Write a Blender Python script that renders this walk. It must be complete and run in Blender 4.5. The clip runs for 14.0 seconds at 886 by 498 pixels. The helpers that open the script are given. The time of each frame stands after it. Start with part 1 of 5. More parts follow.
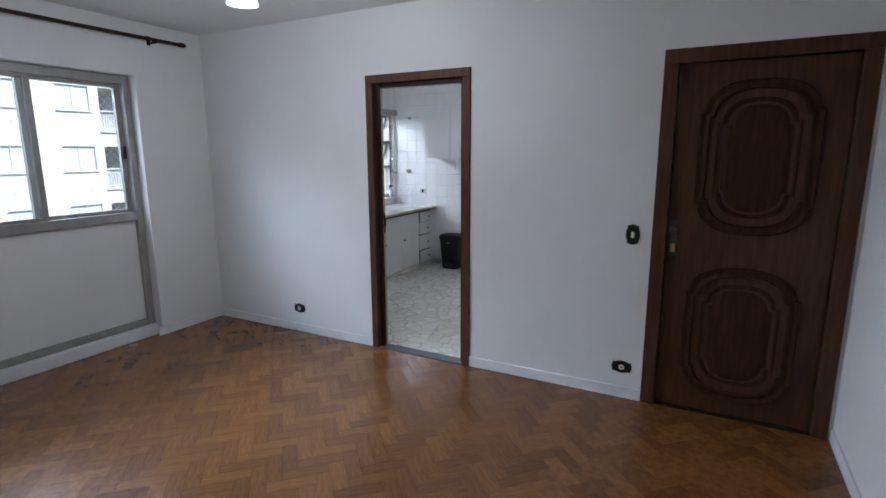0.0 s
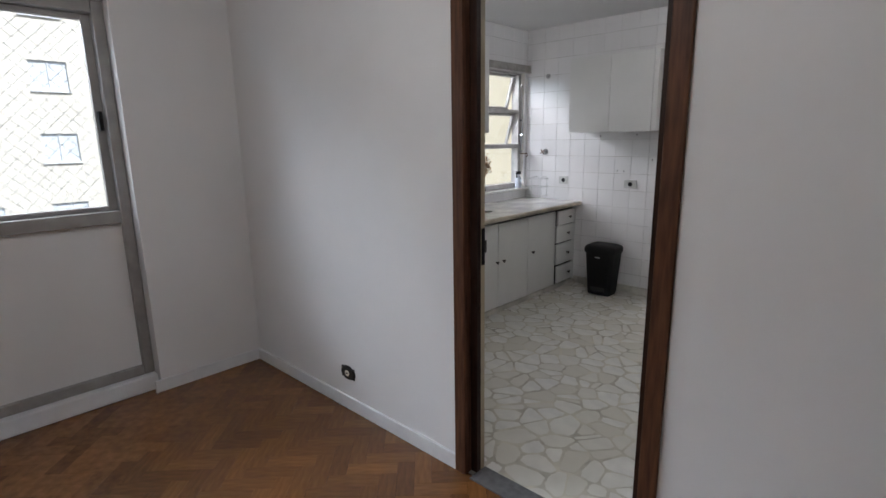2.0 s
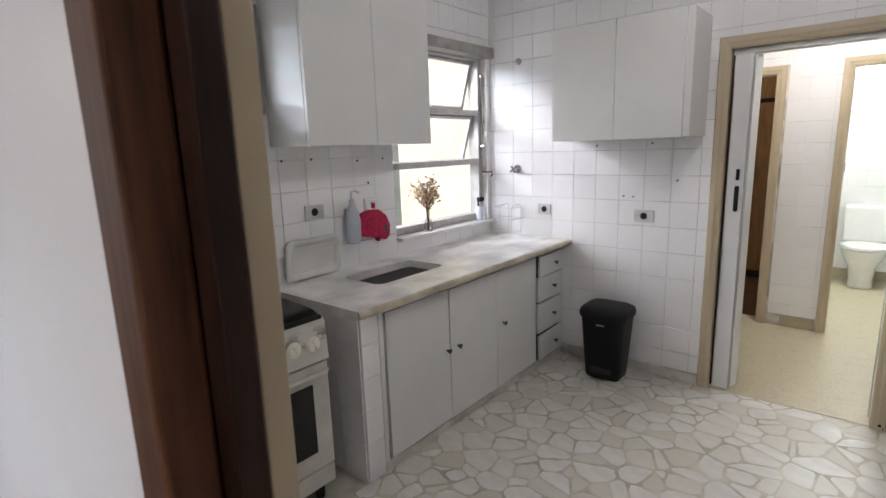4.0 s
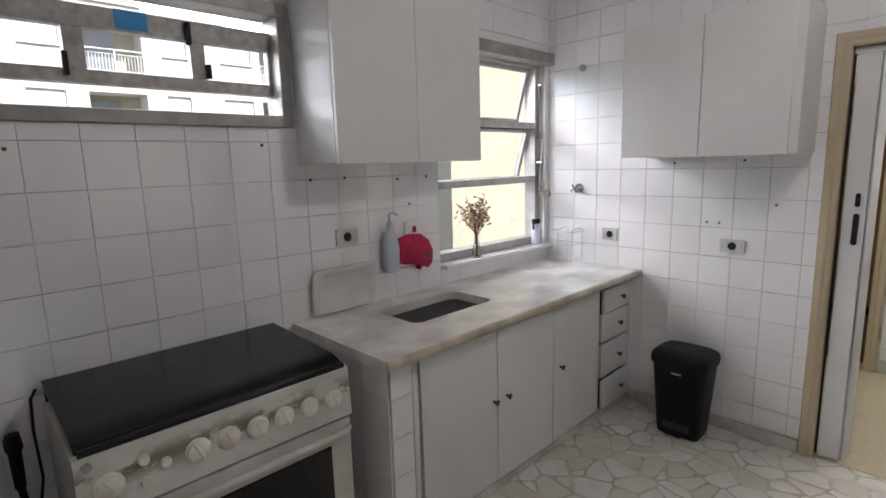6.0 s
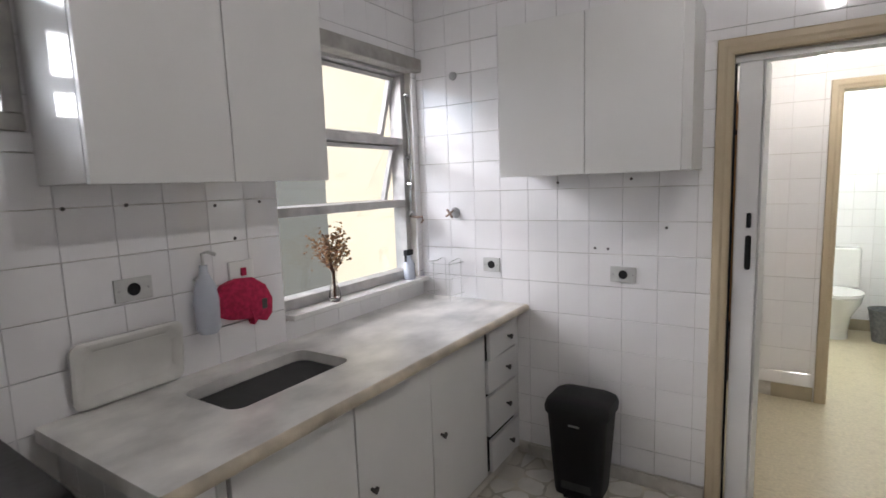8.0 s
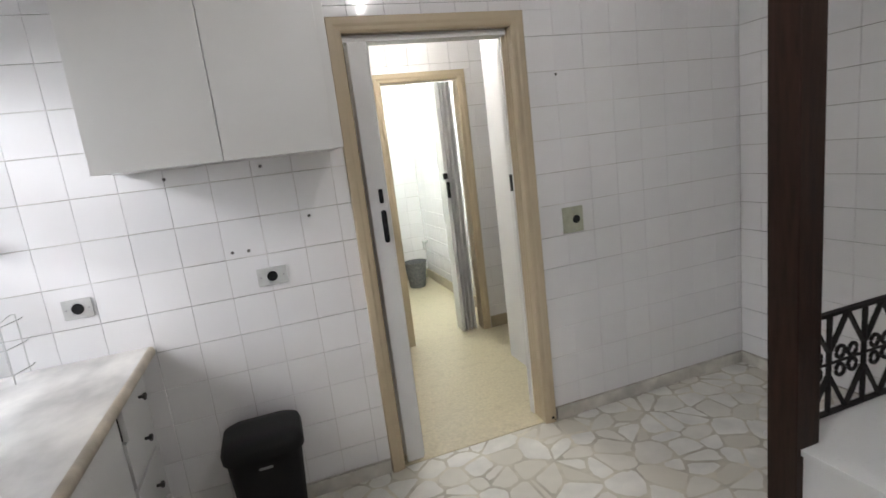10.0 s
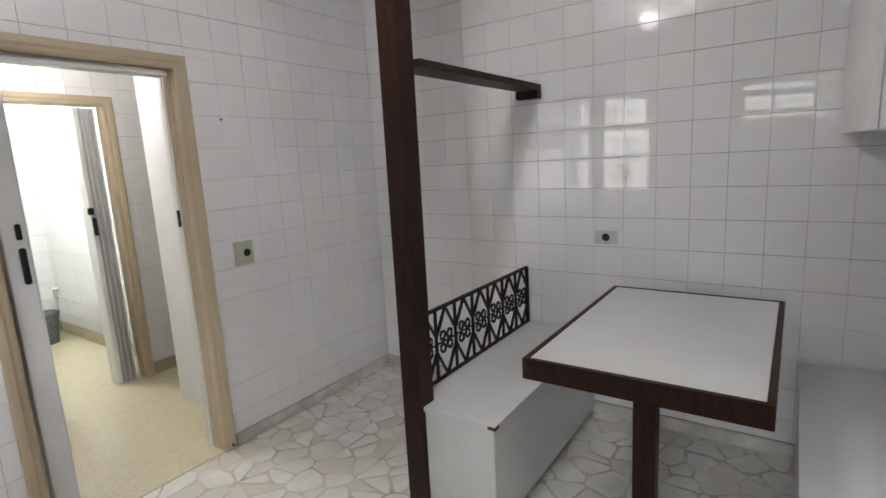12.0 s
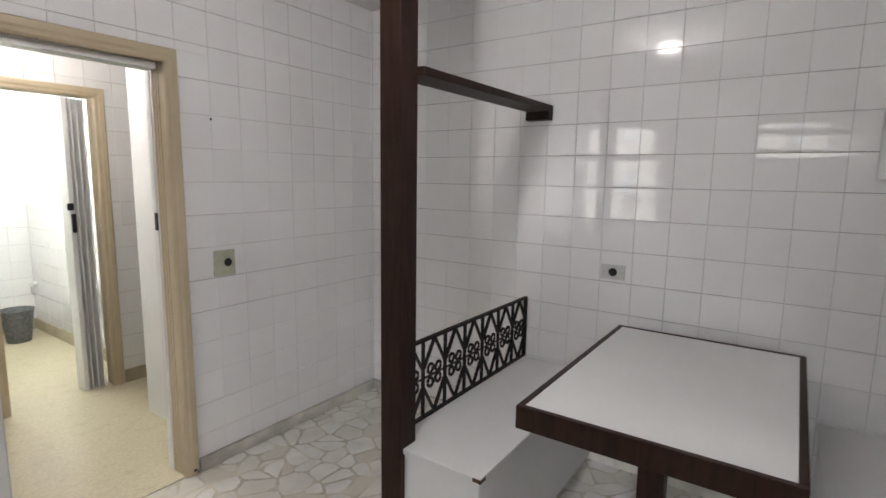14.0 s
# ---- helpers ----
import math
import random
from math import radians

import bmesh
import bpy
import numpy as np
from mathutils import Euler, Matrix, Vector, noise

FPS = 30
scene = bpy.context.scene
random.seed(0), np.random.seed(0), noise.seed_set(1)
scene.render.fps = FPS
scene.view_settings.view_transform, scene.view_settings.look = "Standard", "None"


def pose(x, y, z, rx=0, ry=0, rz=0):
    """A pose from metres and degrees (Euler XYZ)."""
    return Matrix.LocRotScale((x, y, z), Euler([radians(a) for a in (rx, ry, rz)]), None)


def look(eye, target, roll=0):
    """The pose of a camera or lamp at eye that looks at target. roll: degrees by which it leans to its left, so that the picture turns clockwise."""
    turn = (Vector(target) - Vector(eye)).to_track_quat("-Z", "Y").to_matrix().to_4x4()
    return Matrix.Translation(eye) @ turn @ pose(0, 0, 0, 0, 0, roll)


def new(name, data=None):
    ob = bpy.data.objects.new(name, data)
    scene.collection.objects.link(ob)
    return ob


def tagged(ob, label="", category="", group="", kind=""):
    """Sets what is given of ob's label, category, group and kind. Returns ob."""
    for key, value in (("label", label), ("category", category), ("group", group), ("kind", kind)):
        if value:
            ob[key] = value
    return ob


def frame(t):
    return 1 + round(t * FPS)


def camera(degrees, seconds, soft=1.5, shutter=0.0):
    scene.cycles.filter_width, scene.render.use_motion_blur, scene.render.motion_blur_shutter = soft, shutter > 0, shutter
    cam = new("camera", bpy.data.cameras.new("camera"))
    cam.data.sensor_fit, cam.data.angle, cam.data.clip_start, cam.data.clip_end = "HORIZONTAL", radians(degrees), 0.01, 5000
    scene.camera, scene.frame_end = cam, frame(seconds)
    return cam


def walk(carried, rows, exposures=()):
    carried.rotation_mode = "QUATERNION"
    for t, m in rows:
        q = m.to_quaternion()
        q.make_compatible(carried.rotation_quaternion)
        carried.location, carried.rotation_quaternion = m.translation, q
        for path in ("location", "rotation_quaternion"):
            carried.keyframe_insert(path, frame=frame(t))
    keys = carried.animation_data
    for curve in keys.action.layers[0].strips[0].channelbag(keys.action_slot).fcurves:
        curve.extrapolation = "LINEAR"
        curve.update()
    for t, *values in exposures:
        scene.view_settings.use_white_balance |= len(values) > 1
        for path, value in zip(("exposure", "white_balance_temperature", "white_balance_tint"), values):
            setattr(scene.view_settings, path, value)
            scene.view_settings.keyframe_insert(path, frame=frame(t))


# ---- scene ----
cam = camera(81.8, 14.0, shutter=0.15)
PATH = [
    (0, (0.111, -0.028, 1.55), (-0.802, 1.712, 1.176), -0.2),
    (0.5, (-0.058, 0.442, 1.528), (-1.168, 2.063, 1.15), 0.0),
    (1, (-0.315, 0.876, 1.5), (-1.549, 2.402, 1.111), -0.1),
    (1.5, (-0.603, 1.292, 1.448), (-1.914, 2.75, 1.052), -0.7),
    (2, (-0.876, 1.7, 1.434), (-2.216, 3.123, 1.01), -0.9),
    (2.5, (-1.193, 2.072, 1.406), (-2.526, 3.499, 0.971), -1.9),
    (3, (-1.435, 2.464, 1.389), (-2.727, 3.928, 0.953), -2.3),
    (3.2, (-1.511, 2.613, 1.4), (-2.772, 4.104, 0.972), -2.3),
    (5.3, (-1.967, 3.335, 1.473), (-3.249, 4.834, 1.144), -1.4),
    (5.5, (-1.97, 3.341, 1.463), (-3.298, 4.802, 1.14), -1.6),
    (6, (-1.983, 3.341, 1.468), (-3.396, 4.716, 1.134), -1.6),
    (6.5, (-1.989, 3.356, 1.465), (-3.438, 4.693, 1.132), -1.5),
    (7, (-2.024, 3.448, 1.443), (-3.443, 4.823, 1.135), -1.2),
    (7.2, (-2.052, 3.52, 1.436), (-3.439, 4.931, 1.142), -1.2),
    (9.3, (-2.555, 4.091, 1.456), (-2.613, 6.071, 1.184), -4.9),
    (9.5, (-2.588, 4.091, 1.445), (-2.462, 6.065, 1.15), -5.4),
    (10, (-2.762, 4.078, 1.415), (-2.156, 5.946, 1.036), -7.0),
    (10.5, (-2.831, 3.992, 1.431), (-1.944, 5.736, 1.02), -5.8),
    (11, (-2.831, 3.888, 1.429), (-1.673, 5.464, 1.008), -4.3),
    (11.5, (-2.877, 3.855, 1.428), (-1.459, 5.209, 1.034), -3.7),
    (12, (-2.973, 3.838, 1.438), (-1.356, 4.963, 1.092), -3.1),
    (12.5, (-3.04, 3.817, 1.436), (-1.297, 4.753, 1.145), -1.7),
    (13, (-3.053, 3.807, 1.429), (-1.264, 4.659, 1.161), -0.8),
    (13.5, (-2.989, 3.845, 1.433), (-1.22, 4.736, 1.159), -0.6),
    (14, (-2.815, 3.927, 1.436), (-1.186, 5.054, 1.159), 0.8),
]
walk(cam, [(t, look(eye, target, roll)) for t, eye, target, roll in PATH],
     [(0, 0.72, 5500, 9), (0.5, 0.68, 5750, 10), (1.0, 0.54, 5950, 11), (2.0, 0.44, 6150, 13), (2.5, 0.52, 6250, 13), (3.2, 1.1, 6300, 14), (5.5, 0.76, 6350, 16), (7.2, 0.82, 6380, 16), (9.5, 0.68, 6350, 14), (10.0, 0.95, 6350, 13), (10.5, 1.04, 6450, 14), (12.0, 1.05, 6350, 14), (13.0, 1.1, 6450, 15), (14, 1.12, 6450, 15)])

# ---- light ----
world = bpy.data.worlds.new("sky_world")
scene.world = world
world.use_nodes = True
wn, wl = world.node_tree.nodes, world.node_tree.links
sky = wn.new("ShaderNodeTexSky")
sky.sky_type, sky.sun_disc = "NISHITA", False
sky.sun_elevation, sky.sun_rotation = radians(48), radians(70)
sky.air_density, sky.dust_density = 1.0, 2.5
wl.new(sky.outputs["Color"], wn["Background"].inputs["Color"])
wn["Background"].inputs["Strength"].default_value = 0.15
sun = new("sun", bpy.data.lights.new("sun", "SUN"))
sun.data.energy, sun.data.angle, sun.data.color = 5.0, radians(2.0), (1.0, 0.96, 0.90)
sun.matrix_world = look((20, 8, 24), (0, 1, 0))


def area_lamp(name, loc, target, sx, sy, watts, color, spread=180):
    lamp = new(name, bpy.data.lights.new(name, "AREA"))
    lamp.data.shape, lamp.data.size, lamp.data.size_y = "RECTANGLE", sx, sy
    lamp.data.energy, lamp.data.color, lamp.data.spread = watts, color, radians(spread)
    lamp.matrix_world = look(loc, target)
    return lamp


def point_lamp(name, loc, watts, color, radius=0.05):
    lamp = new(name, bpy.data.lights.new(name, "POINT"))
    lamp.data.energy, lamp.data.color, lamp.data.shadow_soft_size = watts, color, radius
    lamp.location = loc
    return lamp


# unseen area lamps added outside, standing in for sky light through the windows
# living lamp: stretched along the added window length to brighten the right side
area_lamp("sky_fill_living", (-7.5, 0.30, 3.95), (-0.3, 1.0, 0.9), 5.4, 1.4, 170, (0.86, 0.93, 1.0), 130)
area_lamp("sky_fill_sink", (-5.5, 4.6, 2.95), (-3.2, 5.4, 1.0), 2.2, 1.1, 38, (1.0, 0.925, 0.895))
area_lamp("sky_fill_stove", (-6.4, 3.88, 3.35), (-0.3, 4.2, 0.9), 1.6, 0.7, 15, (0.90, 0.95, 1.0), 56)
# unseen fill lamp added across the street to brighten nook and living room
area_lamp("street_fill", (-14.0, 1.2, 3.6), (0.0, 3.4, 1.2), 2.2, 1.8, 65, (0.93, 0.96, 1.0), 120)
# bulbs
point_lamp("bulb_kitchen", (-1.98, 4.80, 2.40), 11.5, (1.0, 0.97, 0.93), 0.028)
point_lamp("bulb_bathroom", (-1.85, 8.5, 2.2), 22, (0.93, 1.0, 0.92), 0.08)
point_lamp("bulb_hall", (-1.95, 6.95, 2.25), 10.5, (1.0, 0.96, 0.88), 0.06)
# no fixture known here: point light added to brighten the wardrobe
point_lamp("bedroom_fill", (-3.1, 8.5, 2.3), 3, (1.0, 0.93, 0.82), 0.06)
point_lamp("bulb_living", (-1.95, 1.82, 2.30), 10.5, (1.0, 0.97, 0.93), 0.06)


# ---- materials ----
def mat(name, col, rough=0.5, metal=0.0, var=0.06, scale=6.0, bump=0.0, bscale=80.0, coat=0.0, rnd=0.0, island=0.0, spec=0.5, stretch=(1, 1, 1), tint=None, stain=0.0, mixto=None):
    m = bpy.data.materials.new(name)
    m.use_nodes = True
    n, l = m.node_tree.nodes, m.node_tree.links
    b = n["Principled BSDF"]
    b.inputs["Roughness"].default_value = rough
    b.inputs["Metallic"].default_value = metal
    b.inputs["Specular IOR Level"].default_value = spec
    b.inputs["Coat Weight"].default_value = coat
    b.inputs["Coat Roughness"].default_value = min(0.08, rough)
    tc, mp = n.new("ShaderNodeTexCoord"), n.new("ShaderNodeMapping")
    l.new(tc.outputs["Object"], mp.inputs["Vector"])
    mp.inputs["Scale"].default_value = stretch
    no = n.new("ShaderNodeTexNoise")
    no.inputs["Scale"].default_value, no.inputs["Detail"].default_value = scale, 6
    l.new(mp.outputs["Vector"], no.inputs["Vector"])
    ra = n.new("ShaderNodeValToRGB")
    dark = tint or tuple(c * (1 - 2.2 * var) for c in col)
    lite = tuple(min(1, c * (1 + var)) for c in col)
    ra.color_ramp.elements[0].position, ra.color_ramp.elements[1].position = 0.32, 0.68
    ra.color_ramp.elements[0].color, ra.color_ramp.elements[1].color = (*dark, 1), (*lite, 1)
    l.new(no.outputs["Fac"], ra.inputs["Fac"])
    out = ra.outputs["Color"]
    if stain:
        n3, mx, r3 = n.new("ShaderNodeTexNoise"), n.new("ShaderNodeMix"), n.new("ShaderNodeMapRange")
        n3.inputs["Scale"].default_value, n3.inputs["Detail"].default_value = scale * 0.23, 8
        l.new(tc.outputs["Object"], n3.inputs["Vector"])
        r3.inputs["From Min"].default_value, r3.inputs["From Max"].default_value = 0.52, 0.78
        r3.inputs["To Max"].default_value = stain
        l.new(n3.outputs["Fac"], r3.inputs["Value"])
        mx.data_type = "RGBA"
        l.new(r3.outputs["Result"], mx.inputs["Factor"])
        l.new(out, mx.inputs["A"])
        mx.inputs["B"].default_value = (col[0] * 0.5, col[1] * 0.45, col[2] * 0.38, 1)
        out = mx.outputs["Result"]
    if rnd or island:
        hs, mr = n.new("ShaderNodeHueSaturation"), n.new("ShaderNodeMapRange")
        chance = n.new("ShaderNodeObjectInfo").outputs["Random"] if rnd else n.new("ShaderNodeNewGeometry").outputs["Random Per Island"]
        l.new(chance, mr.inputs["Value"])
        if mixto:
            my, rm = n.new("ShaderNodeMix"), n.new("ShaderNodeMapRange")
            my.data_type = "RGBA"
            rm.inputs["From Min"].default_value, rm.inputs["From Max"].default_value, rm.inputs["To Max"].default_value = 0.35, 1.0, 0.9
            l.new(chance, rm.inputs["Value"])
            l.new(rm.outputs["Result"], my.inputs["Factor"])
            l.new(out, my.inputs["A"])
            my.inputs["B"].default_value = (*mixto, 1)
            out = my.outputs["Result"]
        k = rnd or island
        mr.inputs["To Min"].default_value, mr.inputs["To Max"].default_value = 1 - k, 1 + k * 0.6
        l.new(mr.outputs["Result"], hs.inputs["Value"])
        l.new(out, hs.inputs["Color"])
        out = hs.outputs["Color"]
    l.new(out, b.inputs["Base Color"])
    n2 = n.new("ShaderNodeTexNoise")
    n2.inputs["Scale"].default_value, n2.inputs["Detail"].default_value = bscale, 4
    l.new(mp.outputs["Vector"], n2.inputs["Vector"])
    mr2 = n.new("ShaderNodeMapRange")
    mr2.inputs["To Min"].default_value, mr2.inputs["To Max"].default_value = max(0.02, rough - 0.06), min(1, rough * 1.3 + 0.02)
    l.new(n2.outputs["Fac"], mr2.inputs["Value"])
    l.new(mr2.outputs["Result"], b.inputs["Roughness"])
    if bump:
        bu = n.new("ShaderNodeBump")
        bu.inputs["Strength"].default_value, bu.inputs["Distance"].default_value = bump, 0.002
        l.new(n2.outputs["Fac"], bu.inputs["Height"])
        l.new(bu.outputs["Normal"], b.inputs["Normal"])
    return m


def glass_mat(name, col=(0.95, 0.98, 0.97), rough=0.0):
    m = bpy.data.materials.new(name)
    m.use_nodes = True
    b = m.node_tree.nodes["Principled BSDF"]
    b.inputs["Base Color"].default_value = (*col, 1)
    b.inputs["Roughness"].default_value = rough
    b.inputs["Transmission Weight"].default_value = 1.0
    b.inputs["IOR"].default_value = 1.45
    return m


def glow_mat(name, col, power):
    m = bpy.data.materials.new(name)
    m.use_nodes = True
    b = m.node_tree.nodes["Principled BSDF"]
    b.inputs["Base Color"].default_value = (*col, 1)
    b.inputs["Emission Color"].default_value = (*col, 1)
    b.inputs["Emission Strength"].default_value = power
    return m


PLASTER = mat("plaster_white", (0.785, 0.775, 0.77), 0.75, var=0.018, scale=1.6, bump=0.10, bscale=140)
PLASTER_K = mat("plaster_kitchen", (0.78, 0.78, 0.78), 0.7, var=0.015, scale=2, bump=0.1, bscale=120)
CEIL = mat("ceiling_paint", (0.80, 0.80, 0.80), 0.8, var=0.015, scale=1.3, bump=0.1, bscale=120)
BASEW = mat("skirting_paint", (0.78, 0.78, 0.79), 0.45, var=0.03, scale=9, bump=0.05)
PARQ = mat("parquet_wood", (0.195, 0.081, 0.0240), 0.22, var=0.12, scale=5, bump=0.006, bscale=30, rnd=0.30, stretch=(2, 12, 2))
PARQ_S = mat("parquet_wood_field", (0.195, 0.081, 0.0240), 0.22, var=0.12, scale=5, bump=0.006, bscale=30, island=0.30, stretch=(5, 5, 2))
PARQ_B = mat("parquet_joint", (0.12, 0.048, 0.018), 0.7, var=0.15)
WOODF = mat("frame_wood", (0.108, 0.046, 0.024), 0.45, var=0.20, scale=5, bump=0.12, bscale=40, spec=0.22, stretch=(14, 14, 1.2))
# much darker than frame_wood; colours the kitchen jamb lining and small dark trim
WOODJ = mat("dark_brown_wood", (0.030, 0.013, 0.008), 0.45, var=0.22, scale=5, bump=0.12, bscale=40, spec=0.22, stretch=(14, 14, 1.2))
WOODE = mat("entry_door_wood", (0.084, 0.032, 0.0125), 0.40, var=0.15, scale=4, bump=0.12, bscale=30, spec=0.3, stretch=(12, 12, 1.0))
WOODE2 = mat("entry_door_moulding", (0.058, 0.023, 0.0098), 0.55, var=0.18, scale=4, bump=0.12, spec=0.12, stretch=(10, 10, 1.2))
WOODT = mat("nook_wood", (0.026, 0.0112, 0.0070), 0.45, var=0.22, scale=5, bump=0.12, bscale=40, spec=0.22, stretch=(10, 10, 1.2))
TILE = mat("wall_tile", (0.86, 0.853, 0.855), 0.03, var=0.015, scale=3, bump=0.05, bscale=9, rnd=0.025, spec=1.0, coat=1.0)
TILE_S = mat("wall_tile_field", (0.86, 0.853, 0.855), 0.03, var=0.015, scale=3, bump=0.05, bscale=9, island=0.025, spec=1.0, coat=1.0)
for m in (TILE, TILE_S):
    m.node_tree.nodes["Principled BSDF"].inputs["Coat IOR"].default_value = 1.75
GROUT = mat("tile_grout", (0.66, 0.64, 0.60), 0.9, var=0.1, scale=7, tint=(0.26, 0.23, 0.19))
GROUT_L = mat("pale_tile_grout", (0.74, 0.72, 0.68), 0.9, var=0.1, scale=7, tint=(0.40, 0.37, 0.32))
GROUT_D = mat("dark_tile_grout", (0.40, 0.375, 0.335), 0.9, var=0.1, scale=6, tint=(0.10, 0.085, 0.07))
MARB = mat("marble_chip", (0.76, 0.745, 0.70), 0.30, var=0.07, scale=9, bump=0.03, bscale=20, rnd=0.08, stain=0.5, mixto=(0.53, 0.50, 0.425))
MARB_S = mat("marble_chip_field", (0.76, 0.745, 0.70), 0.30, var=0.07, scale=9, bump=0.03, bscale=20, island=0.08, stain=0.5, mixto=(0.53, 0.50, 0.425))
MGROUT = mat("marble_bed", (0.56, 0.525, 0.44), 0.45, var=0.16, scale=7, bump=0.15)
MTOP = mat("worktop_marble", (0.80, 0.785, 0.745), 0.20, var=0.13, scale=6, bump=0.04, bscale=20, stain=0.22, stretch=(1, 0.7, 1), tint=(0.55, 0.545, 0.525))
STONE = mat("grey_threshold", (0.11, 0.11, 0.115), 0.45, var=0.15, scale=30, bump=0.1)
TERR = mat("terrazzo", (0.56, 0.50, 0.35), 0.30, var=0.06, scale=60, bump=0.02, stain=0.28)
BEIGE = mat("beige_skirting", (0.42, 0.36, 0.25), 0.5, var=0.08)
CREAM = mat("cream_paint", (0.49, 0.405, 0.275), 0.42, var=0.03, scale=4, bump=0.05, bscale=60)
GREYBASE = mat("kitchen_skirting", (0.60, 0.575, 0.52), 0.5, var=0.14, scale=8, stain=0.4)
LAM = mat("white_laminate", (0.69, 0.69, 0.675), 0.28, var=0.015, scale=4, bump=0.02, bscale=200)
LAMS = mat("glossy_laminate", (0.69, 0.69, 0.675), 0.14, var=0.015, scale=4, bump=0.02, bscale=20, coat=0.6)
# near-black painting shade into cabinet joints; toe kick and bin recess share it
LAMG = mat("recess_shade", (0.05, 0.05, 0.05), 0.9, var=0.1)
ALU = mat("aluminium", (0.48, 0.47, 0.455), 0.42, metal=0.25, var=0.10, scale=12, bump=0.03)
ALUL = mat("grey_aluminium", (0.36, 0.345, 0.33), 0.42, metal=0.25, var=0.06, scale=12, bump=0.03)
ALUD = mat("weathered_aluminium", (0.38, 0.365, 0.34), 0.45, metal=0.25, var=0.10, scale=14, bump=0.05, stain=0.5)
SASHM = mat("stained_sash", (0.40, 0.385, 0.36), 0.5, metal=0.2, var=0.12, scale=34, bump=0.06, stain=0.85)
CHROME = mat("chrome", (0.75, 0.75, 0.75), 0.14, metal=1.0, var=0.03)
STEEL = mat("brushed_steel", (0.42, 0.42, 0.42), 0.28, metal=1.0, var=0.10, scale=20)
DARKM = mat("dark_metal", (0.10, 0.095, 0.09), 0.4, metal=0.7, var=0.15)
IRON = mat("black_iron", (0.013, 0.010, 0.009), 0.5, var=0.2, scale=30, bump=0.1, spec=0.25)
BLACKP = mat("black_plastic", (0.0065, 0.0065, 0.007), 0.5, var=0.15, bump=0.05, bscale=200, spec=0.3)
BLACKG = mat("black_glass_lid", (0.0075, 0.0062, 0.006), 0.17, var=0.45, scale=5, bump=0.35, bscale=4, spec=0.35, stretch=(7, 1.3, 1))
OVENG = mat("oven_glass", (0.008, 0.008, 0.008), 0.08, var=0.2)
ENAM = mat("stove_enamel", (0.62, 0.60, 0.55), 0.28, var=0.07, scale=7, stain=0.55)
GRIME = mat("stove_panel", (0.66, 0.65, 0.60), 0.36, var=0.05, scale=6, stain=0.4)
gn, gl = GRIME.node_tree.nodes, GRIME.node_tree.links
gtc, gmp, gno, grm, gmx = gn.new("ShaderNodeTexCoord"), gn.new("ShaderNodeMapping"), gn.new("ShaderNodeTexNoise"), gn.new("ShaderNodeMapRange"), gn.new("ShaderNodeMix")
gmp.inputs["Scale"].default_value = (1, 0.55, 1.0)
gno.inputs["Scale"].default_value, gno.inputs["Detail"].default_value, gno.inputs["Roughness"].default_value = 13, 9, 0.72
grm.inputs["From Min"].default_value, grm.inputs["From Max"].default_value, grm.inputs["To Max"].default_value = 0.47, 0.535, 0.95
gmx.data_type = "RGBA"
gmx.inputs["B"].default_value = (0.19, 0.19, 0.12, 1)
gl.new(gtc.outputs["Object"], gmp.inputs["Vector"])
gl.new(gmp.outputs["Vector"], gno.inputs["Vector"])
gl.new(gno.outputs["Fac"], grm.inputs["Value"])
gsx, gfa, gmu = gn.new("ShaderNodeSeparateXYZ"), gn.new("ShaderNodeMapRange"), gn.new("ShaderNodeMath")
gl.new(gtc.outputs["Object"], gsx.inputs["Vector"])
gmu.operation = "MULTIPLY"
gdi, gab = gn.new("ShaderNodeMath"), gn.new("ShaderNodeMath")
gdi.operation, gab.operation = "SUBTRACT", "ABSOLUTE"
gl.new(gsx.outputs["Z"], gdi.inputs[0])
gdi.inputs[1].default_value = 0.733
gl.new(gdi.outputs["Value"], gab.inputs[0])
gfa.inputs["From Min"].default_value, gfa.inputs["From Max"].default_value = 0.008, 0.045
gfa.inputs["To Min"].default_value, gfa.inputs["To Max"].default_value = 1.0, 0.08
gl.new(gab.outputs["Value"], gfa.inputs["Value"])
gl.new(grm.outputs["Result"], gmu.inputs[0])
gl.new(gfa.outputs["Result"], gmu.inputs[1])
gl.new(gmu.outputs["Value"], gmx.inputs["Factor"])
gbs = gn["Principled BSDF"].inputs["Base Color"]
gl.new(gbs.links[0].from_socket, gmx.inputs["A"])
gl.new(gmx.outputs["Result"], gbs)
MEDGE = mat("worktop_edge", (0.56, 0.49, 0.38), 0.3, var=0.16, scale=9, bump=0.06, stain=0.6)
BASKET = mat("grey_mesh", (0.16, 0.165, 0.17), 0.5, metal=0.3, var=0.15, scale=40)
KNOB = mat("knob_plastic", (0.80, 0.77, 0.66), 0.4, var=0.05, scale=20)
PLATEW = mat("socket_plate", (0.52, 0.525, 0.51), 0.35, var=0.04, scale=30)
PLATEG = mat("greenish_plate", (0.42, 0.43, 0.33), 0.4, var=0.06, scale=30)
PLATEB = mat("black_cast_plate", (0.015, 0.013, 0.012), 0.4, metal=0.3, var=0.2, bump=0.15)
COPPER = mat("tarnished_copper", (0.25, 0.185, 0.15), 0.38, metal=0.8, var=0.2, scale=40)
BRASS = mat("aged_brass", (0.62, 0.47, 0.20), 0.32, metal=1.0, var=0.2, scale=40)
PVC = mat("pvc_panel", (0.70, 0.70, 0.69), 0.38, var=0.02, scale=5)
CERAM = mat("ceramic", (0.78, 0.78, 0.76), 0.1, var=0.02)
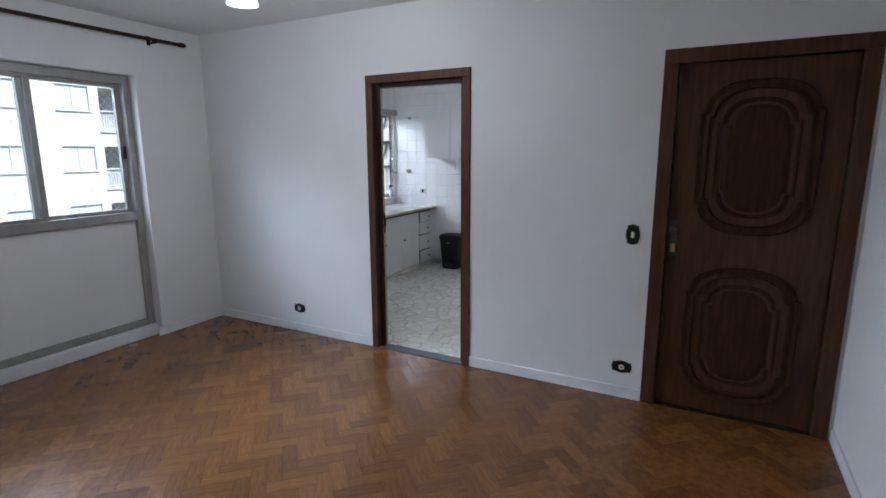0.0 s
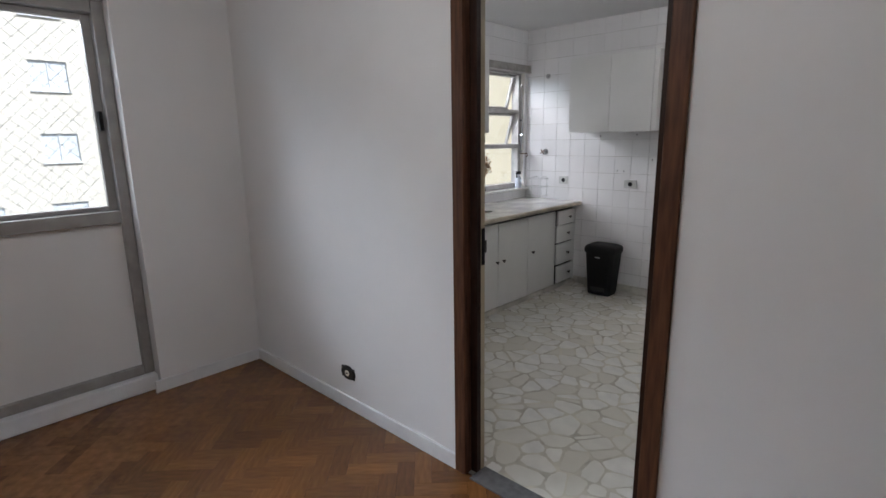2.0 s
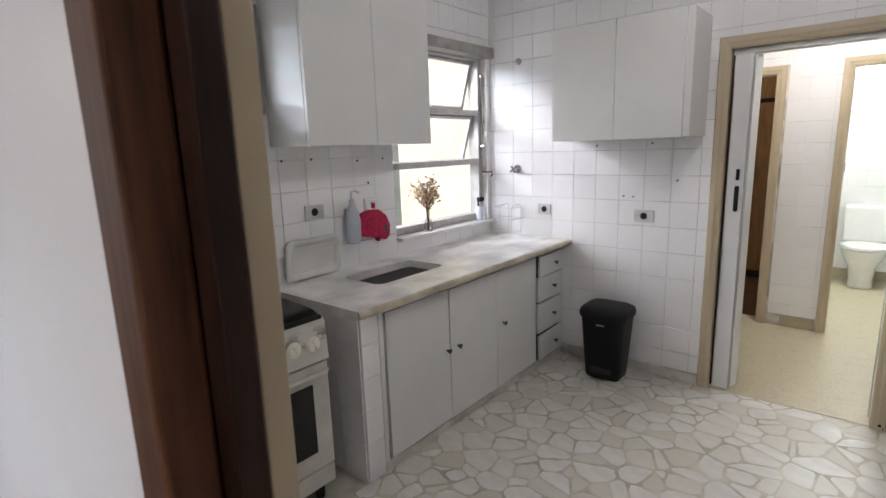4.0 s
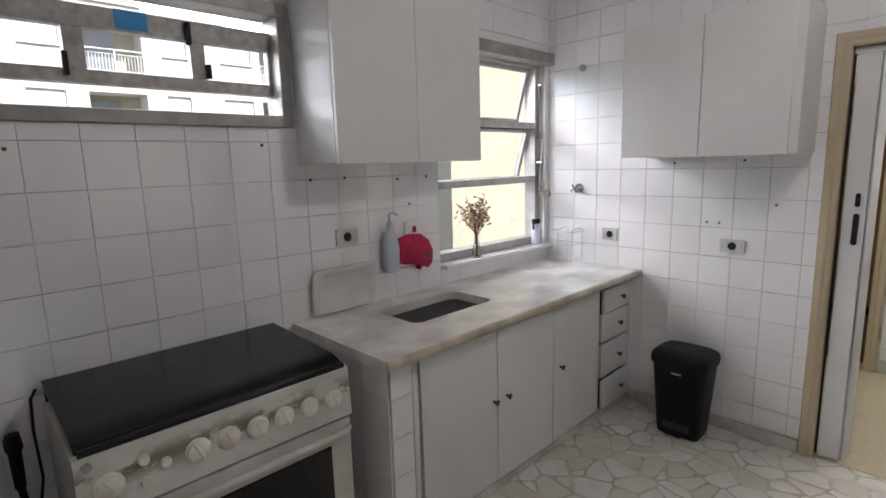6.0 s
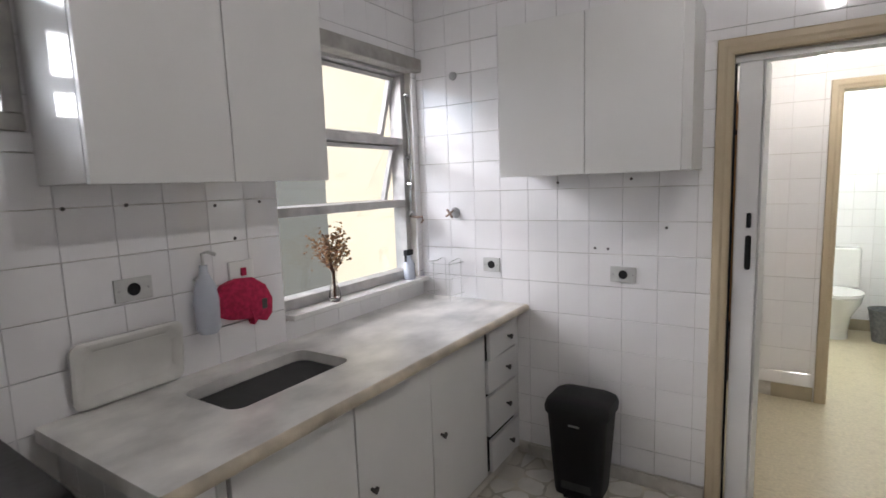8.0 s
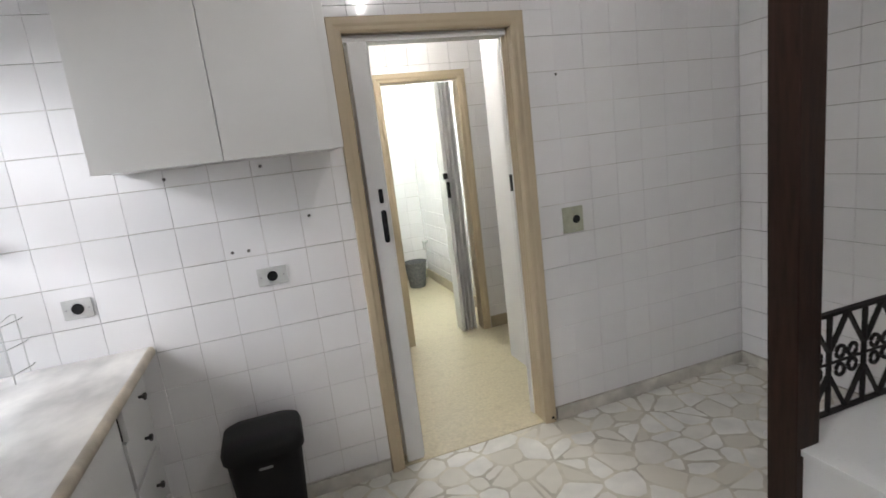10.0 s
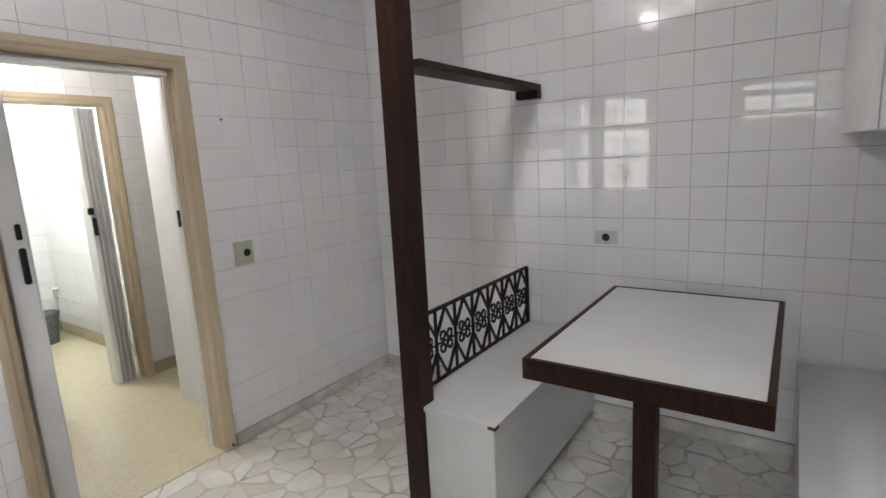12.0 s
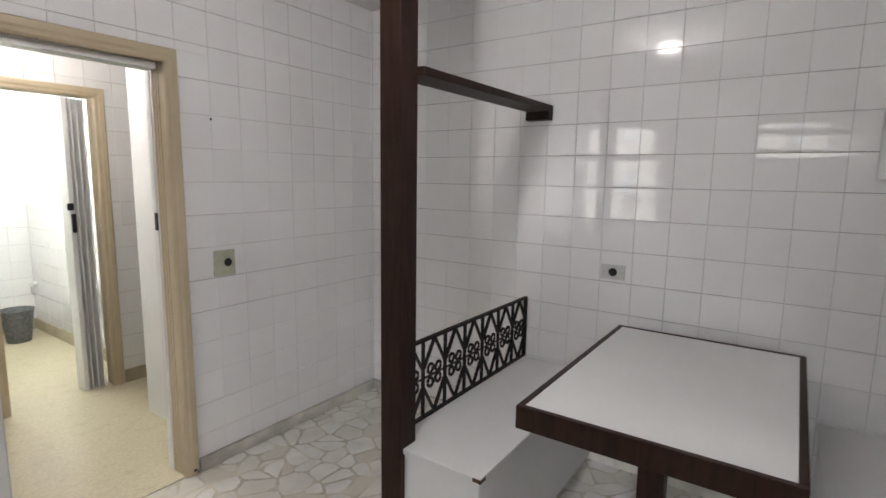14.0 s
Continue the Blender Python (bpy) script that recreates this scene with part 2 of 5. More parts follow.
SOAP = mat("ivory_ceramic", (0.70, 0.69, 0.65), 0.22, var=0.04)
MAGENTA = mat("magenta_fabric", (0.50, 0.02, 0.075), 0.85, var=0.15, scale=60, bump=0.4, bscale=300)
BLUEP = mat("blue_tape", (0.02, 0.24, 0.55), 0.5, var=0.06)
DRIED = mat("dried_flower", (0.42, 0.24, 0.12), 0.85, var=0.3, scale=40, island=0.4)
STEMM = mat("dried_stem", (0.20, 0.09, 0.05), 0.8, var=0.2)
WARD = mat("wardrobe_wood", (0.34, 0.17, 0.055), 0.4, var=0.15, scale=4, stretch=(8, 8, 1), bump=0.05)
BROWNF = mat("bedroom_floor", (0.12, 0.05, 0.02), 0.4, var=0.2)
GLASS = glass_mat("window_glass")
FROST = glass_mat("hazy_plastic", (0.80, 0.86, 0.95), 0.25)
FROST.node_tree.nodes["Principled BSDF"].inputs["Transmission Weight"].default_value = 0.4
VASEG = glass_mat("clear_vase_glass", (0.93, 0.90, 0.86), 0.02)
SHADE = glow_mat("lamp_glass", (0.92, 1.0, 0.96), 1.6)
SHADEK = glow_mat("kitchen_lamp_glass", (1.0, 0.97, 0.92), 1.5)
FACADE = mat("facade_render", (0.62, 0.605, 0.55), 0.85, var=0.03, scale=0.6)
FACADEC = mat("facade_cream", (0.42, 0.39, 0.295), 0.85, var=0.03, scale=0.5)
FWIN = mat("facade_shutter", (0.60, 0.66, 0.72), 0.45, var=0.05, scale=2)
FGLASS = mat("facade_glass", (0.28, 0.30, 0.33), 0.12, var=0.1, scale=1)
FRAIL = mat("balcony_rail", (0.62, 0.65, 0.68), 0.4, var=0.04)
ASPH = mat("street_ground", (0.10, 0.10, 0.10), 0.9, var=0.2, scale=0.5)
NETM = mat("net_cord", (0.80, 0.80, 0.78), 0.6, var=0.05)


# ---- mesh helpers ----
def bx(bm, x0, y0, z0, x1, y1, z1, bev=0.0, seg=2):
    r = bmesh.ops.create_cube(bm, size=1.0)
    c = Vector(((x0 + x1) / 2, (y0 + y1) / 2, (z0 + z1) / 2))
    for v in r["verts"]:
        v.co = Vector((v.co.x * (x1 - x0), v.co.y * (y1 - y0), v.co.z * (z1 - z0))) + c
    if bev:
        edges = list({e for v in r["verts"] for e in v.link_edges})
        bmesh.ops.bevel(bm, geom=edges, offset=bev, segments=seg, affect="EDGES", profile=0.5)


def cyl(bm, p0, p1, r0, r1=None, seg=16):
    p0, p1 = Vector(p0), Vector(p1)
    d = p1 - p0
    m = Matrix.Translation((p0 + p1) / 2) @ d.to_track_quat("Z", "Y").to_matrix().to_4x4()
    bmesh.ops.create_cone(bm, cap_ends=True, segments=seg, radius1=r0, radius2=r0 if r1 is None else r1, depth=d.length, matrix=m)


def tube(bm, pts, r, seg=8, closed=False):
    pts = [Vector(p) for p in pts]
    rings, n = [], len(pts)
    for i, p in enumerate(pts):
        a = pts[(i - 1) % n] if closed or i else p
        b = pts[(i + 1) % n] if closed or i < n - 1 else p
        q = (b - a).to_track_quat("Z", "Y")
        rings.append([bm.verts.new(p + q @ Vector((r * math.cos(2 * math.pi * k / seg), r * math.sin(2 * math.pi * k / seg), 0))) for k in range(seg)])
    for i in range(n if closed else n - 1):
        a, b = rings[i], rings[(i + 1) % n]
        for k in range(seg):
            bm.faces.new((a[k], a[(k + 1) % seg], b[(k + 1) % seg], b[k]))
    if not closed:
        bm.faces.new(rings[0][::-1])
        bm.faces.new(rings[-1])


def lathe(bm, profile, center, seg=24, m=None):
    rings = []
    for r, z in profile:
        rings.append([bm.verts.new((m or Matrix()) @ Vector((r * math.cos(2 * math.pi * k / seg), r * math.sin(2 * math.pi * k / seg), z)) + Vector(center)) for k in range(seg)])
    for a, b in zip(rings, rings[1:]):
        for k in range(seg):
            bm.faces.new((a[k], a[(k + 1) % seg], b[(k + 1) % seg], b[k]))
    if profile[0][0] > 0:
        bm.faces.new(rings[0][::-1])
    if profile[-1][0] > 0:
        bm.faces.new(rings[-1])


def prism(bm, poly, z0, z1, m=None):
    """An upright prism over a polygon in x, y (counter-clockwise)."""
    m = m or Matrix()
    lo = [bm.verts.new(m @ Vector((x, y, z0))) for x, y in poly]
    hi = [bm.verts.new(m @ Vector((x, y, z1))) for x, y in poly]
    bm.faces.new(lo[::-1])
    bm.faces.new(hi)
    for i in range(len(poly)):
        j = (i + 1) % len(poly)
        bm.faces.new((lo[i], lo[j], hi[j], hi[i]))


def part(name, bm, material, parent=None, label="", smooth=False):
    me = bpy.data.meshes.new(name)
    bmesh.ops.recalc_face_normals(bm, faces=bm.faces)
    bm.to_mesh(me)
    bm.free()
    me.materials.append(material)
    if smooth:
        me.shade_smooth()
        me.set_sharp_from_angle(angle=radians(40))
    ob = new(name, me)
    if parent:
        ob.parent = parent
        if parent.type == "EMPTY":
            ob.matrix_parent_inverse = Matrix.Translation(-parent.location)
    if label:
        tagged(ob, label)
    return ob


def thing(name, loc, label, category, group="", kind=""):
    ob = new(name)
    ob.location = loc
    ob.empty_display_size = 0.05
    return tagged(ob, label, category, group, kind)


def B(*boxes, bev=0.0, seg=2):
    bm = bmesh.new()
    for b in boxes:
        bx(bm, *b, bev=bev, seg=seg)
    return bm


def C(p0, p1, r0, r1=None, seg=16):
    bm = bmesh.new()
    cyl(bm, p0, p1, r0, r1, seg)
    return bm


def structure(name, bm, material, label, category):
    return tagged(part(name, bm, material), label, category, kind="structure")


# ---- structure ----
XL, XR, YD, YK, YF = -3.92, -0.325, 3.20, 3.288, 6.21   # sink wall, nook wall, door wall (two faces), far wall
YS = 3.352                                              # kitchen face of the wall by the bench
HK, HL = 2.45, 2.56                                     # ceilings
floor_living = structure("floor_living", B((-4.3, -2.7, -0.15, 0.95, YD + 0.02, -0.012)), PARQ_B, "varnished brown herringbone parquet floor of the living room", "floor")
floor_kitchen = structure("floor_kitchen", B((-4.1, YD + 0.09, -0.15, XR + 0.1, YF + 0.02, -0.0007)), MGROUT, "kitchen floor of broken white marble pieces in beige bedding", "floor")
floor_hall = structure("floor_hall", B((-3.6, YF + 0.125, -0.15, XR + 0.1, 9.7, 0.0)), TERR, "beige speckled terrazzo floor of the service hall and bathroom", "floor")
structure("floor_bedroom", B((-4.4, 7.80, -0.1, -2.34, 10.4, 0.003)), BROWNF, "dark brown wooden floor of the service bedroom", "floor")
structure("threshold_kitchen", B((-2.135, YD - 0.02, -0.05, -1.44, YD + 0.088, 0.006), bev=0.003), STONE, "dark grey stone threshold in the wooden doorway", "threshold")
# added slab: covers bright ground that showed under the entry door
structure("threshold_entry", B((-0.16, YD + 0.021, -0.1, 0.78, YS, 0.002)), WOODJ, "dark slab added as threshold under the entry door", "threshold")
structure("hall_joint", B((-2.22, 6.459, -0.02, -1.42, 6.463, 0.0008)), BEIGE, "thin beige strip between threshold and terrazzo floor", "joint strip")
structure("threshold_hall", B((-2.40, YF + 0.004, -0.05, -1.618, 6.458, 0.004), bev=0.001), TERR, "beige polished stone threshold of the service doorway", "threshold")

# walls
wall_door = structure("wall_door", B(
    (-4.3, YD, 0, -2.205, YK, HL), (-2.205, YD, 2.085, -1.385, YK, HL), (-1.385, YD, 0, -0.165, YS, HL),
    (-0.165, YD, 2.085, 0.765, YS, HL), (0.765, YD, 0, 0.95, YS, HL)), PLASTER, "white painted wall between living room and kitchen", "wall")
# opening carried on unseen to y -1.8 to let in more light
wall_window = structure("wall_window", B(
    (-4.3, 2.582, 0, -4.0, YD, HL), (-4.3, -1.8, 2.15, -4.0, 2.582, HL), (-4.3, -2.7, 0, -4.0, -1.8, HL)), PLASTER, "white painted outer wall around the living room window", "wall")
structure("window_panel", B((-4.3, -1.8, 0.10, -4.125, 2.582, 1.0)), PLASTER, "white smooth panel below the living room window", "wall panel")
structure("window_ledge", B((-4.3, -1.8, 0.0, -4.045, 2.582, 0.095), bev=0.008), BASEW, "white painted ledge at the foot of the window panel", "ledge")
# added behind the door so outside light cannot show around the leaf
structure("door_backing", B((-0.16, YS + 0.005, 0, 0.95, YS + 0.10, HL)), WOODJ, "dark unseen backing that stops light around the entry door", "wall")
structure("wall_right", B((0.80, -2.7, 0, 0.95, YD, HL)), PLASTER, "white painted side wall beside the entry door", "wall")
structure("wall_back", B((-4.3, -2.85, 0, 0.95, -2.7, HL)), PLASTER, "plain white wall closing the living room", "wall")
structure("ceiling_living", B((-4.3, -2.85, HL, 0.95, YK - 0.05, HL + 0.12)), CEIL, "white painted living room ceiling", "ceiling")
structure("ceiling_kitchen", B((-4.3, YK, HK, XR + 0.15, YF + 0.06, HK + 0.12)), CEIL, "white painted kitchen ceiling", "ceiling")
structure("ceiling_hall", B((-4.4, YF + 0.13, HK, XR + 0.15, 10.5, HK + 0.12)), CEIL, "white painted hall and bathroom ceiling", "ceiling")

Y2A, Y2B, W2Z0, W2Z1 = 5.21, 6.165, 0.90, 2.10      # sink window opening
Y1A, Y1B, W1Z0, W1Z1 = 3.40, 4.395, 1.62, 2.085      # stove window opening
wall_sink = structure("wall_sink", B(
    (-4.056, YK, 0, XL - 0.006, Y1A, HK), (-4.056, Y1A, 0, XL - 0.006, Y1B, W1Z0), (-4.056, Y1A, W1Z1, XL - 0.006, Y1B, HK),
    (-4.056, Y1B, 0, XL - 0.006, Y2A, HK), (-4.056, Y2A, 0, XL - 0.006, Y2B, W2Z0), (-4.056, Y2A, W2Z1, XL - 0.006, Y2B, HK),
    (-4.056, Y2B, 0, XL - 0.006, YF + 0.13, HK)), GROUT_L, "white tiled kitchen wall behind stove and sink", "wall")
wall_far = structure("wall_far", B(
    (XL - 0.006, YF + 0.006, 0, -2.42, YF + 0.13, HK), (-2.42, YF + 0.006, 1.95, -1.60, YF + 0.13, HK),
    (-1.60, YF + 0.006, 0, XR + 0.15, YF + 0.13, HK)), GROUT, "white tiled kitchen wall with the service doorway", "wall")
wall_nook = structure("wall_nook", B((XR + 0.006, YS, 0, XR + 0.15, YF + 0.006, HK)), GROUT_D, "white tiled kitchen wall behind the breakfast nook", "wall")
wall_south = structure("wall_south", B(
    (-4.17, YK - 0.001, 0, -2.22, YK + 0.002, HK), (-2.22, YK - 0.001, 2.10, -1.37, YK + 0.002, HK), (-1.37, YS - 0.001, 0, XR + 0.006, YS + 0.002, HK)), GROUT, "white tiled kitchen side of the door wall", "wall")

# hall, bathroom and bedroom walls
YH = 7.65
wall_hall = structure("wall_hall", B(
    (-4.4, YH, 0, -3.02, YH + 0.13, HK), (-3.02, YH, 1.935, -2.30, YH + 0.13, HK), (-2.30, YH, 0, -1.955, YH + 0.13, HK),
    (-1.955, YH, 1.945, -1.305, YH + 0.13, HK), (-1.305, YH, 0, XR + 0.15, YH + 0.13, HK)), GROUT, "white tiled hall wall with two doorways", "wall")
structure("wall_hall_partition", B((-1.40, YF + 0.131, 0, -1.28, 7.07, HK)), PLASTER_K, "smooth white partition beside the service doorway", "wall")
structure("wall_hall_side", B((XR + 0.01, YF + 0.13, 0, XR + 0.15, YH, HK)), PLASTER_K, "white wall at the end of the hall", "wall")
structure("wall_hall_west", B((-3.6, YF + 0.131, 0, -3.48, YH, HK)), PLASTER_K, "white wall at the other end of the hall", "wall")
wall_bath_east = structure("wall_bath_east", B((-1.164, YH + 0.131, 0, -1.05, 9.62, HK)), GROUT, "glossy white tiled bathroom side wall", "wall")
structure("wall_bath_west", B((-2.34, YH + 0.131, 0, -2.22, 10.38, HK)), CERAM, "glossy white bathroom wall", "wall")
wall_bath_end = structure("wall_bath_end", B((-2.219, 9.626, 0, -1.05, 9.74, HK)), GROUT, "glossy white tiled bathroom end wall", "wall")
structure("wall_bedroom_end", B((-4.4, 10.38, 0, -2.22, 10.5, HK)), PLASTER_K, "plain wall of the service bedroom", "wall")
structure("wall_bedroom_west", B((-4.52, YH + 0.131, 0, -4.4, 10.5, HK)), PLASTER_K, "plain side wall of the service bedroom", "wall")

# skirtings
structure("baseboard_living", B((-3.999, YD - 0.014, 0, -2.222, YD - 0.001, 0.075), (-1.368, YD - 0.014, 0, -0.182, YD - 0.001, 0.075),
    (-3.999, 2.545, 0, -3.986, YD - 0.015, 0.075), (0.786, -2.7, 0, 0.799, YD - 0.02, 0.075), bev=0.004), BASEW, "white painted wooden skirting of the living room", "skirting")
structure("baseboard_kitchen", B((-3.28, YF - 0.014, 0, -2.447, YF - 0.001, 0.064), (-1.572, YF - 0.014, 0, XR - 0.015, YF - 0.001, 0.064),
    (XR - 0.014, YS + 0.02, 0, XR - 0.001, YF - 0.001, 0.064), bev=0.003), GREYBASE, "worn grey marble skirting of the kitchen", "skirting")
structure("baseboard_hall", B((-2.20, YH - 0.014, 0, -1.98, YH - 0.003, 0.09), (-1.28, YH - 0.014, 0, XR, YH - 0.003, 0.09),
    (-1.184, YH + 0.14, 0, -1.172, 9.60, 0.10), (-2.2, 9.605, 0, -1.19, 9.618, 0.10), bev=0.003), BEIGE, "beige stone skirting of hall and bathroom", "skirting")


# ---- door frames ----
def moulded(profile, x0, x1, top, ya):
    """Two upright mouldings and a head, mitred; profile: pairs of distance from the outer edge and projection."""
    paths = [[(x0 + u, ya - d, 0), (x0 + u, ya - d, top - u), (x1 - u, ya - d, top - u), (x1 - u, ya - d, 0)] for u, d in profile]
    out = []
    for k in range(3):
        bm = bmesh.new()
        rows = [[bm.verts.new(p[k]), bm.verts.new(p[k + 1])] for p in paths]
        for a, b in zip(rows, rows[1:]):
            bm.faces.new((a[0], a[1], b[1], b[0]))
        out.append(bm)
    return out


def door_frame(name, x0, x1, top, ya, yb, w, material, label, jamb=None, proud=0.014, wc=None):
    """A cased opening in a wall that runs along x: two casings, head, and jamb lining, all cut clear of one another."""
    root = tagged(thing(name, ((x0 + x1) / 2, ya, 0), label, "door frame"), kind="structure")
    j, wc = jamb or material, wc or w
    if material == CREAM:
        steps = [(0.0, -0.03), (0.0, proud * 0.8), (w * 0.08, proud), (w * 0.45, proud), (w * 0.54, proud * 0.9), (w * 0.62, proud * 0.78),
                 (w * 0.85, proud * 0.72), (w, proud * 0.45), (w, -0.03)]
        for piece, bm in zip(("casing", "head_casing", "casing"), moulded(steps, x0, x1, top, ya)):
            part(piece, bm, material, root)
        for k in range(3):
            y0 = ya + 0.040 + k * 0.022
            part("jamb_bead", B((x0 + w - 0.006, y0, 0, x0 + w - 0.001, y0 + 0.010, top - w - 0.002), bev=0.002), material, root)
            part("jamb_bead", B((x1 - w + 0.001, y0, 0, x1 - w + 0.006, y0 + 0.010, top - w - 0.002), bev=0.002), material, root)
            part("head_bead", B((x0 + w, y0, top - w + 0.001, x1 - w, y0 + 0.010, top - w + 0.006), bev=0.002), material, root)
    else:
        part("casing", B((x0, ya - proud, 0, x0 + wc, ya + 0.03, top - wc), bev=0.004), material, root)
        part("casing", B((x1 - wc, ya - proud, 0, x1, ya + 0.03, top - wc), bev=0.004), material, root)
        part("head_casing", B((x0, ya - proud, top - wc, x1, ya + 0.03, top), bev=0.004), material, root)
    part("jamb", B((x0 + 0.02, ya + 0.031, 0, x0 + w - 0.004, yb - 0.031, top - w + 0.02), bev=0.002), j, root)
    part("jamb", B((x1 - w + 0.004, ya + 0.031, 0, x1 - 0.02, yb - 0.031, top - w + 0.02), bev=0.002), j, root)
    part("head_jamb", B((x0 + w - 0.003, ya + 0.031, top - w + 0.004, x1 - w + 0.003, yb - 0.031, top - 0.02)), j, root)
    return root


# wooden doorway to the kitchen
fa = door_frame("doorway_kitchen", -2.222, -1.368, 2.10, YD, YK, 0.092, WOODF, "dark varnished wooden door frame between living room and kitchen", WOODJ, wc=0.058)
part("kitchen_casing", B((-2.222, YK - 0.03, 0, -2.136, YK - 0.003, 2.10), bev=0.002), CREAM, fa, "cream painted kitchen side of the frame")
part("kitchen_casing", B((-1.454, YK - 0.03, 0, -1.368, YK + 0.022, 2.10), bev=0.004), PVC, fa, "white painted kitchen side of the frame")
part("kitchen_head", B((-2.135, YK - 0.03, 2.012, -1.455, YK + 0.022, 2.10), bev=0.004), CREAM, fa, "cream painted kitchen side of the head")
sp = part("strike_plate", B((-2.1355, YK - 0.026, 0.93, -2.1335, YK - 0.006, 1.08), bev=0.0005), IRON, fa, "dark worn steel strike plate")
part("lip", B((-2.134, YK - 0.008, 0.98, -2.130, YK + 0.001, 1.03), bev=0.001), DARKM, sp)

# service doorway
fb = door_frame("doorway_service", -2.443, -1.583, 1.967, YF, YF + 0.136, 0.060, CREAM, "cream painted wooden frame of the service doorway", proud=0.02)
part("top_track", B((-2.380, YF + 0.03, 1.880, -1.652, YF + 0.11, 1.906)), PVC, fb, "white sliding track of the folding door")
channel = part("closing_channel", B((-1.651, YF + 0.098, 0.006, -1.6445, YF + 0.134, 1.879), bev=0.001), PVC, fb, "white plastic closing channel")
part("strike_plate", B((-1.657, YF + 0.090, 1.18, -1.6515, YF + 0.112, 1.26), bev=0.001), BLACKP, channel, "black latch plate")
part("chip", B((-1.612, YF - 0.0215, 0.022, -1.598, YF - 0.019, 0.034), (-1.594, YF - 0.0215, 0.012, -1.588, YF - 0.019, 0.018)), BLACKP, fb, "dark chipped spots at the foot")
fc = door_frame("doorway_bathroom", -1.972, -1.288, 1.962, YH, YH + 0.136, 0.062, CREAM, "cream painted wooden frame of the bathroom doorway", proud=0.02)
part("strike_plate", B((-1.911, YH + 0.05, 1.19, -1.906, YH + 0.075, 1.25), bev=0.001), DARKM, fc, "black latch plate")
door_frame("doorway_bedroom", -3.04, -2.298, 1.955, YH, YH + 0.136, 0.062, CREAM, "cream painted wooden frame of the service bedroom doorway", proud=0.02)


# ---- tiles, shared meshes ----
PITCH, GAP, GAPV, ROW0 = 0.153, 0.0015, 0.0006, 0.023


def tile_mesh(name, w, h, t=0.0065):
    """A wall tile in x, z facing -y with its back at y = 0 and softened edges."""
    bm = bmesh.new()
    e, f = 0.0013, 0.0009
    back = [bm.verts.new((x, 0, z)) for x, z in ((0, 0), (w, 0), (w, h), (0, h))]
    mid = [bm.verts.new((x, -t + e, z)) for x, z in ((0, 0), (w, 0), (w, h), (0, h))]
    top = [bm.verts.new((x, -t, z)) for x, z in ((f, e), (w - f, e), (w - f, h - e), (f, h - e))]
    for i in range(4):
        j = (i + 1) % 4
        bm.faces.new((back[i], back[j], mid[j], mid[i]))
        bm.faces.new((mid[i], mid[j], top[j], top[i]))
    bm.faces.new(top)
    bmesh.ops.recalc_face_normals(bm, faces=bm.faces)
    me = bpy.data.meshes.new(name)
    bm.to_mesh(me)
    bm.free()
    return me


TILES = {}


def carve(rects, hole):
    out = []
    hx0, hz0, hx1, hz1 = hole
    for x0, z0, x1, z1 in rects:
        if hx0 >= x1 or hx1 <= x0 or hz0 >= z1 or hz1 <= z0:
            out.append((x0, z0, x1, z1))
            continue
        if hz0 > z0:
            out.append((x0, z0, x1, hz0))
        if hz1 < z1:
            out.append((x0, hz1, x1, z1))
        za, zb = max(z0, hz0), min(z1, hz1)
        if hx0 > x0:
            out.append((x0, za, hx0, zb))
        if hx1 < x1:
            out.append((hx1, za, x1, zb))
    return [r for r in out if r[2] - r[0] > 0.008 and r[3] - r[1] > 0.008]


def tile_wall(wall, u0, u1, z0, z1, anchor, place, holes, near, row0=ROW0, joint=GAPV):
    """Tiles over a wall. place(u, z) gives the pose of a tile whose lower corner lies at u, z; near(u, z): laid singly."""
    made, rest = 0, bmesh.new()
    u = anchor - math.ceil((anchor - u0) / PITCH) * PITCH
    while u < u1:
        for k in range(0, 17):
            z = row0 + k * PITCH
            r = (max(u, u0) + joint / 2, max(z, z0) + GAP / 2, min(u + PITCH, u1) - joint / 2, min(z + PITCH, z1) - GAP / 2)
            if r[2] - r[0] < 0.012 or r[3] - r[1] < 0.012:
                continue
            rects = [r]
            for h in holes:
                rects = carve(rects, h)
            for a, b, c, d in rects:
                key = (round(c - a, 3), round(d - b, 3))
                if key not in TILES:
                    TILES[key] = tile_mesh("tile", *key)
                    TILES[key].materials.append(TILE)
                wob = pose(0, 0, 0, random.uniform(-0.25, 0.25), 0, random.uniform(-0.14, 0.14))
                m = place(a, b) @ wob
                if made < 295 and near((a + c) / 2, (b + d) / 2):
                    ob = new("tile", TILES[key])
                    ob.parent = wall
                    ob.matrix_basis = m
                    made += 1
                else:
                    me = TILES[key]
                    vs = [rest.verts.new(m @ v.co) for v in me.vertices]
                    for p in me.polygons:
                        rest.faces.new([vs[i] for i in p.vertices])
        u += PITCH
    if rest.verts:
        tagged(part("tile_field", rest, TILE_S, wall), kind="stuff")
    else:
        rest.free()


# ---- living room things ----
# window; the part below y 0.2 is unseen, added to let in light
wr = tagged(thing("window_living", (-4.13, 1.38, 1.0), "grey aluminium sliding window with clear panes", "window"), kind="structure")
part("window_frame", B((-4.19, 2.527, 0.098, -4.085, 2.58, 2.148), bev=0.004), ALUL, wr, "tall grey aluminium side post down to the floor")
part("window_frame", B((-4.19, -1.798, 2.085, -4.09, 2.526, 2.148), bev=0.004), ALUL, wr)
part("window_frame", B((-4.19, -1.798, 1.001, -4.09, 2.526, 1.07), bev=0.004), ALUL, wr)
